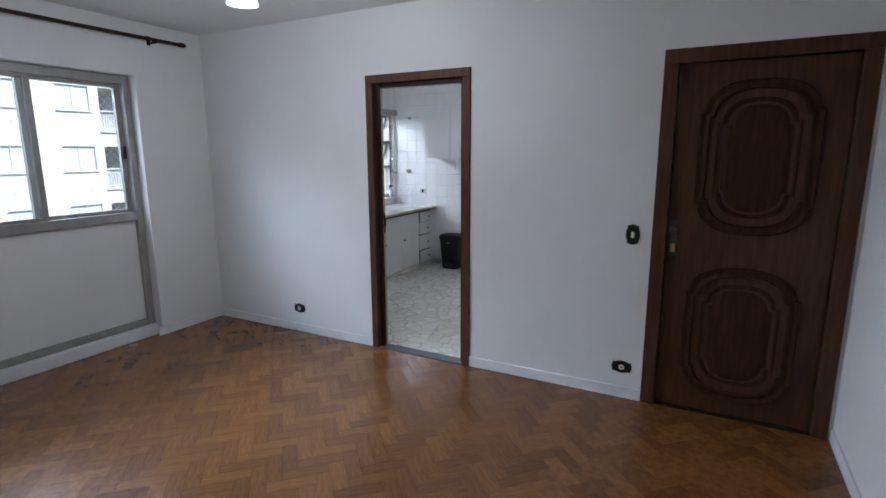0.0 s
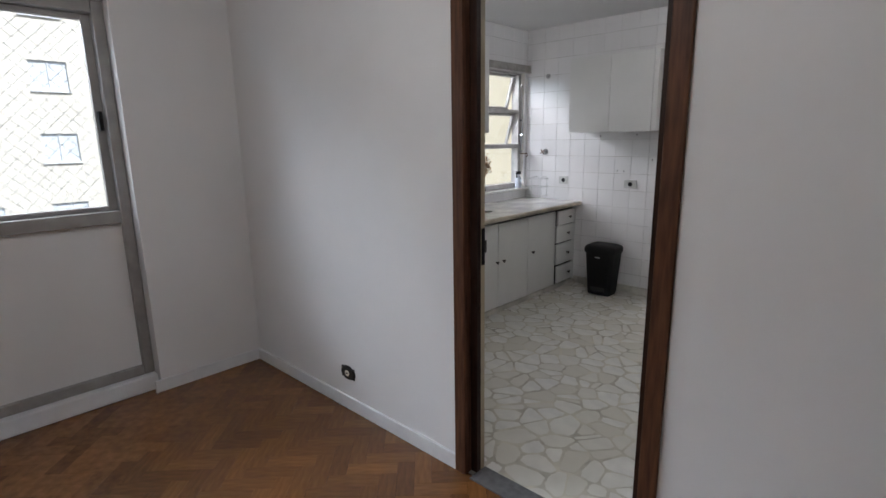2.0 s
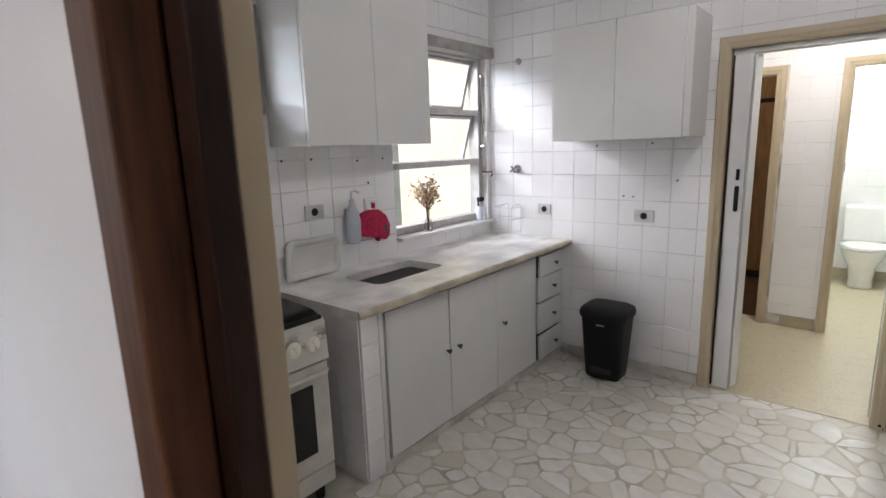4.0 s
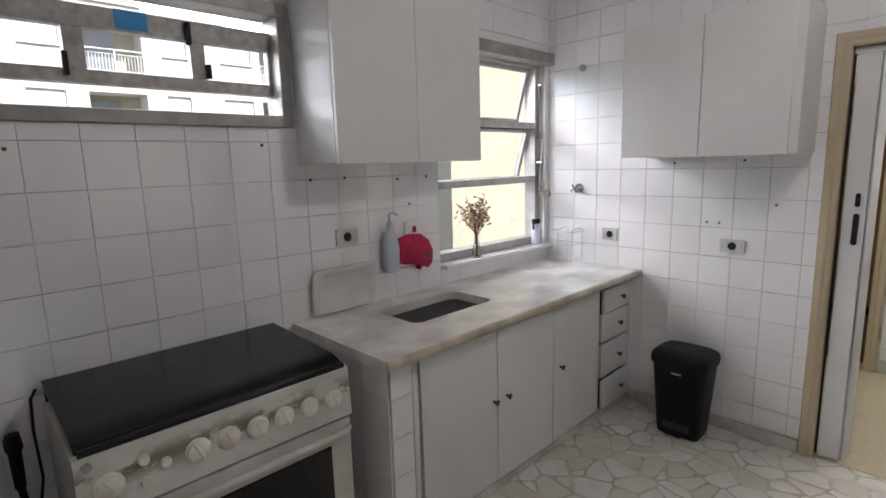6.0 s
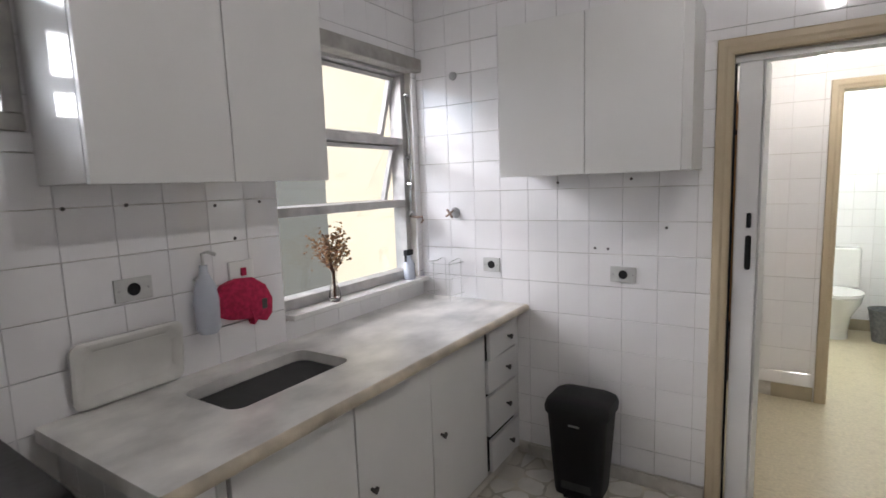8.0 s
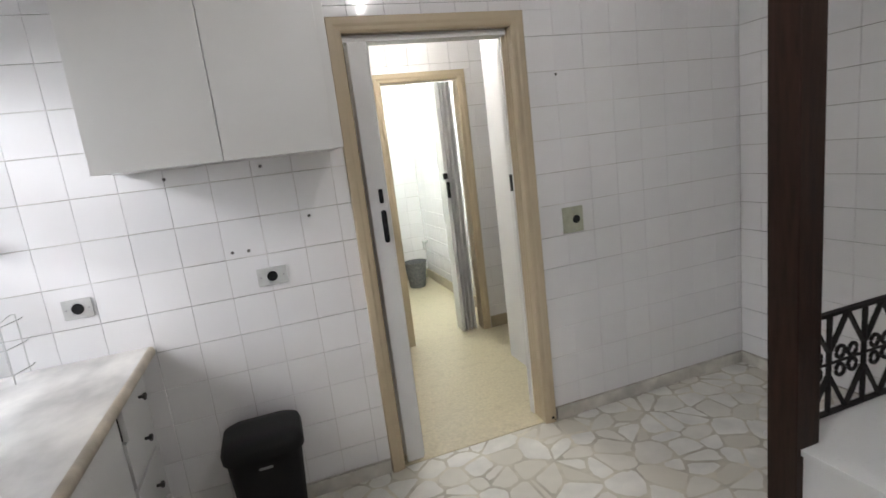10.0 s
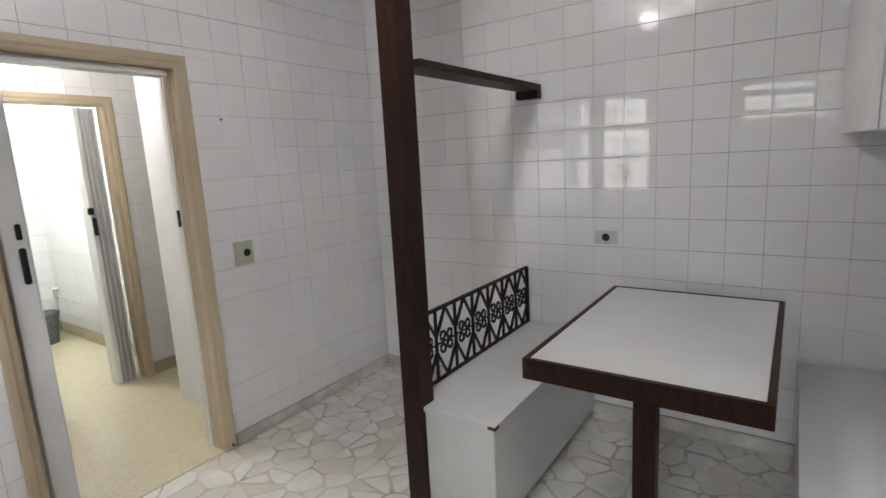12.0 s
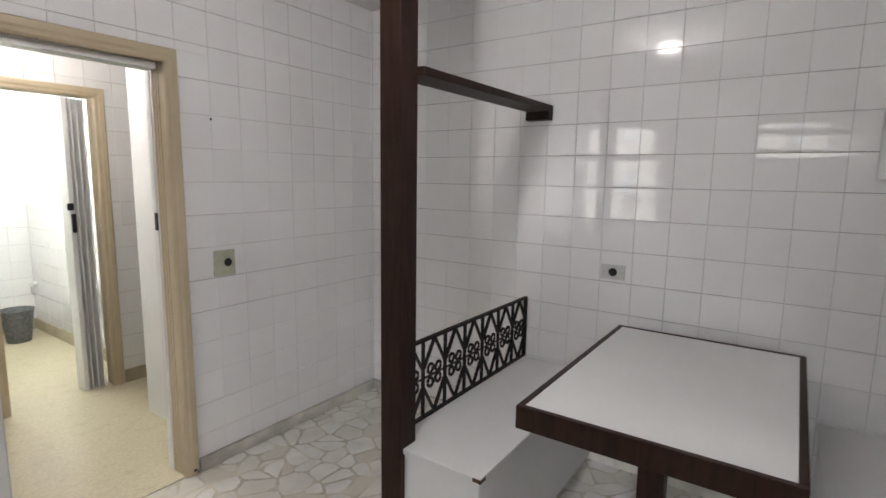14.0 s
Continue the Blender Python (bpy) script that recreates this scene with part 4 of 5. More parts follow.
for a, b in ((lo, mid), (mid, hi)):
    for k in range(len(a)):
        bm.faces.new((a[k], a[(k + 1) % len(a)], b[(k + 1) % len(b)], b[k]))
bm.faces.new(lo)
part("bowl", bm, STEEL, sink, smooth=True)
bm = bmesh.new()
lathe(bm, [(0.0, 0.6605), (0.022, 0.6605), (0.03, 0.662), (0.034, 0.6625), (0.036, 0.6605)], (-3.645, 4.91, 0), 20)
part("drain", bm, CHROME, sink, "round chrome drain", True)

# stove
st = thing("stove", (-3.66, 3.86, 0), "old white gas stove with grimy control panel and black glass lid", "stove")
SY0, SY1, SX = 3.475, 4.245, -3.385
part("body", B((-3.955 + 0.04, SY0 + 0.005, 0.08, SX - 0.035, SY1 - 0.005, 0.775), bev=0.004), ENAM, st)
bm = bmesh.new()
prof = [(SX - 0.045, 0.775), (SX - 0.030, 0.632), (SX + 0.004, 0.632), (SX - 0.006, 0.795), (SX - 0.02, 0.803), (SX - 0.045, 0.803)]
va = [bm.verts.new((x, SY0, z)) for x, z in prof]
vb = [bm.verts.new((x, SY1, z)) for x, z in prof]
for k in range(len(prof)):
    bm.faces.new((va[k], va[(k + 1) % len(prof)], vb[(k + 1) % len(prof)], vb[k]))
bm.faces.new(va[::-1])
bm.faces.new(vb)
panel = part("control_panel", bm, GRIME, st, "ivory control panel with greenish grime")
for y, z, r in ((3.54, 0.707, 0.035), (3.75, 0.712, 0.034), (3.835, 0.712, 0.033), (3.92, 0.712, 0.033), (4.005, 0.711, 0.032), (4.09, 0.711, 0.032), (4.178, 0.708, 0.031)):
    m = pose(SX - 0.001, y, z, 0, 90, 0)
    bm = bmesh.new()
    lathe(bm, [(r, 0.0), (r, 0.004), (r * 0.94, 0.007), (r * 0.84, 0.008), (r * 0.80, 0.013), (r * 0.3, 0.019), (0.0, 0.020)], (0, 0, 0), 24)
    bx(bm, -r * 0.74, -0.004, 0.008, r * 0.74, 0.004, 0.022, bev=0.003)
    bmesh.ops.transform(bm, matrix=m @ pose(0, 0, 0, 0, 0, 25), verts=bm.verts)
    part("knob", bm, KNOB, panel, "ivory round knob", True)
for y, z in ((3.62, 0.742), (3.67, 0.714), (3.62, 0.682)):
    part("button", C((SX - 0.004, y, z), (SX + 0.010, y, z), 0.0145, 0.0125, 16), KNOB, panel, "yellowed push button")
part("badge", C((SX - 0.006, 3.502, 0.772), (SX - 0.002, 3.502, 0.772), 0.012), STEEL, panel, "plain round grey badge")
bm = bmesh.new()
n = 22
secs = []
for k in range(n + 1):
    f = k / n
    x = -3.905 + f * (SX - 0.012 + 3.905)
    z = 0.845 - 0.020 * f - 0.028 * max(0, (f - 0.82) / 0.18) ** 2
    secs.append((x, z))
for a, b in zip(secs, secs[1:]):
    vs = [bm.verts.new(c) for c in ((a[0], SY0 + 0.008, a[1]), (b[0], SY0 + 0.008, b[1]), (b[0], SY1 - 0.008, b[1]), (a[0], SY1 - 0.008, a[1]))]
    bm.faces.new(vs)
bmesh.ops.remove_doubles(bm, verts=bm.verts, dist=1e-5)
g = bmesh.ops.extrude_face_region(bm, geom=list(bm.faces))
for v in g["geom"]:
    if isinstance(v, bmesh.types.BMVert):
        v.co.z -= 0.008
lid = part("lid", bm, BLACKG, st, "closed black glass lid with greasy streaks", True)
bm = bmesh.new()
tube(bm, [(SX - 0.019, SY0 + 0.012, 0.803), (SX - 0.0185, 3.86, 0.8045), (SX - 0.019, SY1 - 0.012, 0.803)], 0.0115, 10)
part("lid_lip", bm, OVENG, lid, "shiny black front lip", True)
part("lid_hinge", B((-3.915, SY0 + 0.012, 0.776, -3.895, SY1 - 0.012, 0.834), bev=0.003), BLACKP, st)
for y in (3.62, 3.86, 4.10):
    part("lid_rest", B((SX - 0.10, y - 0.02, 0.776, SX - 0.07, y + 0.02, 0.806), bev=0.002), BLACKP, st)
# black strip put over the enamel as the shade of this gap
part("oven_gap_strip", B((SX - 0.033, SY0 + 0.008, 0.6225, SX - 0.012, SY1 - 0.008, 0.6315)), BLACKP, st, "black strip painting the shaded gap above the oven door")
od = part("oven_door", B((SX - 0.034, SY0 + 0.006, 0.17, SX, SY1 - 0.006, 0.622), bev=0.005), ENAM, st, "white oven door")
part("oven_window", B((SX - 0.002, SY0 + 0.09, 0.25, SX + 0.003, SY1 - 0.085, 0.545), bev=0.002), OVENG, od, "black oven glass")
bm = bmesh.new()
tube(bm, [(SX, SY0 + 0.03, 0.585), (SX + 0.028, SY0 + 0.06, 0.592), (SX + 0.040, 3.86, 0.596), (SX + 0.028, SY1 - 0.04, 0.592), (SX, SY1 - 0.015, 0.585)], 0.012, 10)
part("handle", bm, ENAM, od, "long white bar handle", True)
part("bottom_drawer", B((SX - 0.034, SY0 + 0.006, 0.085, SX - 0.002, SY1 - 0.006, 0.165), bev=0.004), ENAM, st)
for x in (-3.87, SX - 0.06):
    for y in (SY0 + 0.05, SY1 - 0.05):
        part("foot", C((x, y, 0.0), (x, y, 0.079), 0.018, 0.022, 12), BLACKP, st)
hose = thing("gas_hose", (-3.88, 3.42, 0.35), "dirty black gas hose and valve beside the stove", "gas hose")
bm = bmesh.new()
tube(bm, [(-3.90, 3.468, 0.825), (-3.89, 3.452, 0.80), (-3.885, 3.446, 0.70), (-3.88, 3.45, 0.55), (-3.87, 3.425, 0.42), (-3.868, 3.41, 0.32), (-3.88, 3.42, 0.012)], 0.0042, 8)
part("hose", bm, BLACKP, hose, smooth=True)
bm = bmesh.new()
cyl(bm, (XL + 0.001, 3.395, 0.68), (-3.86, 3.395, 0.68), 0.022)
cyl(bm, (-3.865, 3.395, 0.72), (-3.865, 3.395, 0.55), 0.018, 0.014)
cyl(bm, (-3.865, 3.395, 0.55), (-3.87, 3.42, 0.30), 0.010)
part("valve", bm, BLACKP, hose, "corroded dark valve", True)


# sockets on tiles
def plate(place, label, category="socket", w=0.115, h=0.072, material=None, hole=0.0, rocker=False):
    root = thing("wall_socket" if category == "socket" else "wall_switch", place.translation, label, category, "kitchen wall plates")
    inv = place

    def put(name, bm, material, lab=""):
        bmesh.ops.transform(bm, matrix=inv, verts=bm.verts)
        part(name, bm, material, root, lab)
    put("plate", B((-w / 2, -0.008, -h / 2, w / 2, 0.0, h / 2), bev=0.002), material or PLATEW)
    put("outlet", C((hole, -0.007, 0), (hole, -0.0105, 0), 0.021, 0.019, 20), BLACKP, "black round outlet")
    for s in (-1, 1):
        if not rocker:
            put("screw", C((s * w * 0.38, -0.007, 0), (s * w * 0.38, -0.0095, 0), 0.004, seg=8), STEEL, "small screw")
    if rocker:
        put("rocker", B((-0.036, -0.012, -0.017, -0.020, -0.0075, 0.017), bev=0.002), PLATEG, "greenish rocker")
        for s in (-1, 1):
            put("screw", C((0, -0.007, s * h * 0.40), (0, -0.0095, s * h * 0.40), 0.004, seg=8), STEEL, "small screw")
    return root


FACE = 0.0008
plate(pose(-3.475, YF - FACE, 1.012), "grey socket plate with black outlet on white tiles", w=0.095)
plate(pose(-2.80, YF - FACE, 1.003), "grey socket plate with black outlet near the doorway")
plate(pose(XR - FACE, 4.64, 0.992, 0, 0, -90), "grey socket plate with black outlet above the table")
plate(pose(XL + FACE, 4.622, 1.15, 0, 0, 90), "grey socket plate with black outlet above the sink")
plate(pose(-1.397, YF - FACE, 1.01), "greenish switch plate with an outlet beside the doorway", "switch", 0.112, 0.125, PLATEG, 0.018, True)

# screw plugs left in the tiles
for place in ([pose(XL + FACE, y, z, 0, 0, 90) for y, z in ((3.49, 1.54), (4.26, 1.553), (4.46, 1.41), (4.63, 1.412), (4.93, 1.395), (5.12, 1.40), (5.0, 1.27))]
              + [pose(x, YF - FACE, z) for x, z in ((-3.11, 1.43), (-2.77, 1.437), (-2.93, 1.12), (-2.87, 1.118), (-1.43, 1.69), (-2.62, 1.22))]):
    bm = C((0, 0, 0), (0, -0.004, 0), 0.0065, 0.005, 10)
    bmesh.ops.transform(bm, matrix=place, verts=bm.verts)
    tagged(part("screw_plug", bm, DARKM), "small dark screw plug stuck in a tile", "screw plug", "screw plugs")

# valve and cap on the far wall
tap = thing("water_valve", (-3.69, YF, 1.285), "chrome wall stop valve with copper coloured cross handle", "valve")
bm = bmesh.new()
lathe(bm, [(0.030, 0), (0.030, 0.006), (0.020, 0.016), (0.013, 0.03), (0.011, 0.055), (0.0, 0.056)], (0, 0, 0), 20)
bmesh.ops.transform(bm, matrix=pose(-3.69, YF - FACE, 1.285, 90, 0, 0), verts=bm.verts)
part("valve_body", bm, STEEL, tap, smooth=True)
bm = bmesh.new()
for a in (35, 125):
    c, s = 0.028 * math.cos(radians(a)), 0.028 * math.sin(radians(a))
    tube(bm, [(-3.69 - c, YF - 0.062, 1.285 - s), (-3.69, YF - 0.058, 1.285), (-3.69 + c, YF - 0.062, 1.285 + s)], 0.006, 8)
part("cross_handle", bm, COPPER, tap, "coppery cross handle", True)
bm = bmesh.new()
lathe(bm, [(0.022, 0), (0.021, 0.008), (0.012, 0.014), (0.0, 0.015)], (0, 0, 0), 16)
bmesh.ops.transform(bm, matrix=pose(-3.68, YF - FACE, 2.005, 90, 0, 0), verts=bm.verts)
tagged(part("pipe_cap", bm, STEEL, smooth=True), "small grey pipe cap high on the tiled wall", "pipe cap")

# things along the sink wall
bm = bmesh.new()
m = pose(XL + 0.004, 4.58, 0.826, 0, 6, 0)
loops = []
for dx, ins in ((0.0, 0.004), (0.020, 0.0), (0.026, 0.008), (0.024, 0.022), (0.010, 0.036)):
    loops.append([bm.verts.new(m @ Vector((dx, u, v))) for u, v in round_rect(-0.165 + ins, 0.0 + ins, 0.165 - ins, 0.205 - ins, 0.03, 5)])
for a, b in zip(loops, loops[1:]):
    for k in range(len(a)):
        bm.faces.new((a[k], a[(k + 1) % len(a)], b[(k + 1) % len(b)], b[k]))
bm.faces.new(loops[-1])
bm.faces.new(loops[0][::-1])
tagged(part("tray", bm, SOAP, smooth=True), "ivory tray leaning on the tiles behind the sink", "tray")
bottle = thing("dispenser_bottle", (-3.88, 4.83, 0.93), "hazy plastic dispenser bottle hanging on the tiles", "bottle")
bm = bmesh.new()
lathe(bm, [(0.0, 0.0), (0.03, 0.002), (0.04, 0.02), (0.042, 0.12), (0.034, 0.17), (0.02, 0.20), (0.014, 0.215), (0.014, 0.24), (0.0, 0.24)], (-3.874, 4.835, 0.955), 20)
part("bottle_body", bm, FROST, bottle, smooth=True)
bm = bmesh.new()
tube(bm, [(-3.874, 4.835, 1.195), (-3.874, 4.835, 1.235), (-3.865, 4.85, 1.24), (-3.85, 4.87, 1.228)], 0.006, 8)
part("pump", bm, PLATEW, bottle, "grey pump spout", True)
part("hanger", B((XL + 0.001, 4.82, 1.14, -3.87, 4.85, 1.146), bev=0.001), PLATEW, bottle)
mitt = thing("oven_mitt", (-3.9, 5.03, 0.92), "magenta quilted fabric mitt hanging from a hook by the window", "mitt")
bm = bmesh.new()
outl = [(-0.105, 0.035), (-0.095, 0.095), (-0.06, 0.145), (-0.01, 0.165), (0.05, 0.158), (0.10, 0.115), (0.125, 0.05), (0.12, -0.015), (0.095, -0.045), (0.06, -0.03), (0.045, -0.048), (0.035, -0.02), (0.0, -0.012), (-0.05, 0.0)]
cen_f, cen_b = bm.verts.new((-3.866, 4.995, 1.035)), bm.verts.new((XL + 0.003, 4.995, 1.035))
fr = [bm.verts.new((-3.885, 4.98 + u * 1.117, 0.978 + v * 0.89)) for u, v in outl]
mi = [bm.verts.new((-3.875, 4.99 + u * 0.75, 0.985 + v * 0.66)) for u, v in outl]
bk = [bm.verts.new((XL + 0.004, 4.98 + u * 1.10, 0.978 + v * 0.87)) for u, v in outl]
for k in range(len(outl)):
    j = (k + 1) % len(outl)
    bm.faces.new((fr[k], fr[j], mi[j], mi[k]))
    bm.faces.new((mi[k], mi[j], cen_f))
    bm.faces.new((bk[k], bk[j], fr[j], fr[k]))
    bm.faces.new((cen_b, bk[j], bk[k]))
part("fabric", bm, MAGENTA, mitt, smooth=True)
part("tag", B((-3.880, 5.06, 0.99, -3.872, 5.085, 1.03), bev=0.002), DARKM, mitt, "dark patch on the mitt")
part("hook_plate", B((XL + 0.001, 4.955, 1.105, -3.905, 5.06, 1.185), bev=0.003), CERAM, mitt, "white hook plate")
part("clip", B((-3.9045, 5.0, 1.128, -3.897, 5.022, 1.158), bev=0.002), MAGENTA, mitt, "red clip")

# on the sill
SILL = 0.925
vase = thing("flower_vase", (-3.915, 5.49, SILL), "slim clear glass vase with dried brown flowers on the sill", "vase")
VX, VY = -3.915, 5.49
bm = bmesh.new()
lathe(bm, [(0.0, 0.0), (0.024, 0.001), (0.029, 0.02), (0.024, 0.05), (0.014, 0.09), (0.011, 0.12), (0.016, 0.145), (0.014, 0.145), (0.009, 0.12), (0.012, 0.09), (0.02, 0.05), (0.022, 0.02), (0.0, 0.008)], (VX, VY, SILL), 20)
part("vase_glass", bm, VASEG, vase, smooth=True)
random.seed(3)
bs, bf = bmesh.new(), bmesh.new()
for k in range(38):
    a, sp, h = random.uniform(0, 6.28), random.uniform(0.015, 0.10), random.uniform(0.19, 0.33)
    tip = Vector((VX + sp * math.cos(a), VY + sp * math.sin(a), SILL + h))
    tube(bs, [(VX + 0.004 * math.cos(a), VY + 0.004 * math.sin(a), SILL + 0.012), (VX + 0.006 * math.cos(a), VY + 0.006 * math.sin(a), SILL + 0.14), (VX + sp * 0.55 * math.cos(a), VY + sp * 0.55 * math.sin(a), SILL + h * 0.78), tip], 0.0013, 5)
    for q in range(11):
        c = tip + Vector((random.gauss(0, 0.014), random.gauss(0, 0.014), random.gauss(-0.006, 0.018)))
        r = random.uniform(0.004, 0.0095)
        bmesh.ops.create_icosphere(bf, subdivisions=1, radius=r, matrix=Matrix.Translation(c) @ Matrix.Diagonal((1, random.uniform(0.5, 1), random.uniform(0.4, 1), 1)))
tagged(part("stems", bs, STEMM, vase, "reddish brown stems", True), kind="stuff")
tagged(part("dried_flowers", bf, DRIED, vase, "brittle brown flower heads"), kind="stuff")
spray = thing("spray_bottle", (-3.92, 6.075, SILL), "translucent spray bottle with black trigger on the sill", "bottle")
bm = bmesh.new()
lathe(bm, [(0.0, 0.0), (0.030, 0.001), (0.032, 0.01), (0.032, 0.085), (0.02, 0.11), (0.012, 0.12), (0.012, 0.135), (0.0, 0.135)], (-3.92, 6.075, SILL), 18)
part("bottle_body", bm, FROST, spray, smooth=True)
part("trigger_head", B((-3.935, 6.045, SILL + 0.135, -3.905, 6.10, SILL + 0.165), (-3.926, 6.04, SILL + 0.10, -3.914, 6.051, SILL + 0.14), bev=0.004), BLACKP, spray, "black trigger head")

# wire rack on the worktop corner
rack = thing("wire_rack", (-3.72, 6.12, 0.83), "thin white wire dish rack in the worktop corner", "rack")
for z in (0.852, 0.94, 1.02):
    bm = bmesh.new()
    tube(bm, [(-3.80, YF - 0.02, z), (-3.83, YF - 0.10, z + 0.004), (-3.76, YF - 0.13, z), (-3.66, YF - 0.13, z), (-3.63, YF - 0.06, z + 0.004), (-3.64, YF - 0.015, z)], 0.0022, 6)
    part("wire_tier", bm, PLATEW, rack, smooth=True)
for x in (-3.76, -3.66):
    bm = bmesh.new()
    tube(bm, [(x, YF - 0.132, 0.82), (x, YF - 0.132, 1.03), (x, YF - 0.05, 1.04), (x, YF - 0.012, 1.035), (x, YF - 0.012, 0.82)], 0.0022, 6)
    part("wire_upright", bm, PLATEW, rack, smooth=True)

# pedal bin
pb = thing("pedal_bin", (-2.94, 6.03, 0), "black plastic pedal bin with a domed lid", "bin")
bm = bmesh.new()
loops = []
for z, hw, hd, r in ((0.0, 0.105, 0.085, 0.03), (0.02, 0.11, 0.09, 0.035), (0.27, 0.128, 0.108, 0.045), (0.395, 0.136, 0.118, 0.05)):
    loops.append([bm.verts.new((-2.94 + x, 6.04 + y, z)) for x, y in round_rect(-hw, -hd, hw, hd, r, 4)])
for a, b in zip(loops, loops[1:]):
    for k in range(len(a)):
        bm.faces.new((a[k], a[(k + 1) % len(a)], b[(k + 1) % len(b)], b[k]))
bm.faces.new(loops[0][::-1])
bm.faces.new(loops[-1])
part("bucket", bm, BLACKP, pb, smooth=True)
bm = bmesh.new()
loops = []
for z, hw, hd, r in ((0.397, 0.146, 0.128, 0.055), (0.425, 0.148, 0.130, 0.055), (0.447, 0.142, 0.122, 0.055), (0.462, 0.120, 0.100, 0.05), (0.468, 0.07, 0.06, 0.03)):
    loops.append([bm.verts.new((-2.94 + x, 6.04 + y, z)) for x, y in round_rect(-hw, -hd, hw, hd, r, 4)])
for a, b in zip(loops, loops[1:]):
    for k in range(len(a)):
        bm.faces.new((a[k], a[(k + 1) % len(a)], b[(k + 1) % len(b)], b[k]))
bm.faces.new(loops[0][::-1])
bm.faces.new(loops[-1])
part("lid", bm, BLACKP, pb, smooth=True)
part("pedal", B((-2.985, 5.905, 0.018, -2.895, 5.965, 0.034), bev=0.006), BLACKP, pb)
part("front_recess", B((-3.01, 5.946, 0.035, -2.87, 5.953, 0.105), bev=0.004), LAMG, pb)
part("handle_mark", B((-2.965, 5.921, 0.352, -2.915, 5.925, 0.362), bev=0.002), STEEL, pb, "small grey mark")


# folding doors
def folding_door(name, x0, side, y, h, n, label, wide):
    root = thing(name, (x0, y, 0), label, "folding door", "white folding doors")
    part("lead_post", B((x0 - 0.014, y - wide, 0.012, x0 + 0.014, y + wide, h), bev=0.004), PVC, root)
    for k in range(n):
        bm = bmesh.new()
        xa, xb = x0 + side * (0.017 + k * 0.017), x0 + side * (0.017 + (k + 1) * 0.017)
        ya, yb = (y - wide, y + wide) if k % 2 else (y + wide, y - wide)
        d = Vector((xb - xa, yb - ya, 0)).normalized()
        nn = Vector((-d.y, d.x, 0)) * 0.003
        prism(bm, [(xa - nn.x, ya - nn.y), (xb - nn.x, yb - nn.y), (xb + nn.x, yb + nn.y), (xa + nn.x, ya + nn.y)], 0.014, h - 0.004)
        part("fold", bm, PVC, root)
    return root


fd = folding_door("folding_door", -2.346, 1, YF + 0.078, 1.876, 4, "white plastic folding door pushed open in the service doorway", 0.045)
part("lead_panel", B((-2.366, YF + 0.006, 0.012, -2.284, YF + 0.026, 1.876), bev=0.006, seg=3), PVC, fd, "flat white leading panel")
# black strip added so the gap between casing and leading panel stays dark
part("side_gap_strip", B((-2.3825, YF + 0.030, 0.012, -2.3735, YF + 0.034, 1.876)), BLACKP, fd, "dark strip filling the gap beside the frame")
part("handle", B((-2.325, YF - 0.016, 1.055, -2.303, YF + 0.007, 1.195), bev=0.009, seg=3), BLACKP, fd, "black pull handle")
part("latch", B((-2.323, YF - 0.010, 1.225, -2.306, YF + 0.007, 1.285), bev=0.005), BLACKP, fd, "black latch")
fd2 = folding_door("folding_door", -1.505, 1, YH + 0.068, 1.89, 6, "white plastic folding door pushed open in the bathroom doorway", 0.060)
part("handle", B((-1.518, YH - 0.020, 1.06, -1.494, YH + 0.006, 1.18), bev=0.008, seg=3), BLACKP, fd2, "black pull handle")
part("latch", B((-1.535, YH - 0.012, 1.20, -1.500, YH + 0.006, 1.245), bev=0.005), BLACKP, fd2, "black latch")

# kitchen lamp
kl = thing("ceiling_light", (-1.98, 4.80, HK), "round white glass ceiling light, lit, above the kitchen", "ceiling light")
bm = bmesh.new()
lathe(bm, [(0.10, HK - 0.001), (0.10, HK - 0.02), (0.085, HK - 0.025), (0.0, HK - 0.025)], (-1.98, 4.80, 0), 28)
part("base", bm, CERAM, kl, smooth=True)
bm = bmesh.new()
lathe(bm, [(0.085, HK - 0.026), (0.09, HK - 0.042), (0.075, HK - 0.062), (0.04, HK - 0.075), (0.0, HK - 0.078)], (-1.98, 4.80, 0), 28)
part("globe", bm, SHADEK, kl, "glowing white glass dish", True).visible_shadow = False


# ---- breakfast nook ----
PX, PY = -1.455, 5.055
post = thing("wooden_post", (PX, PY, 0), "dark brown square wooden post from floor to ceiling", "post")
part("shaft", B((PX - 0.045, PY - 0.045, 0.0, PX + 0.045, PY + 0.045, HK - 0.002), bev=0.003), WOODT, post)
beam = thing("wooden_beam", (-0.85, PY, 1.77), "narrow dark wooden shelf board between post and tiled wall", "shelf board")
part("board", B((PX + 0.046, 4.985, 1.772, XR - 0.002, 5.112, 1.802), bev=0.003), WOODT, beam)
part("wall_block", B((XR - 0.055, 4.985, 1.728, XR - 0.002, 5.112, 1.771), bev=0.003), WOODT, beam, "dark wall block under the board")


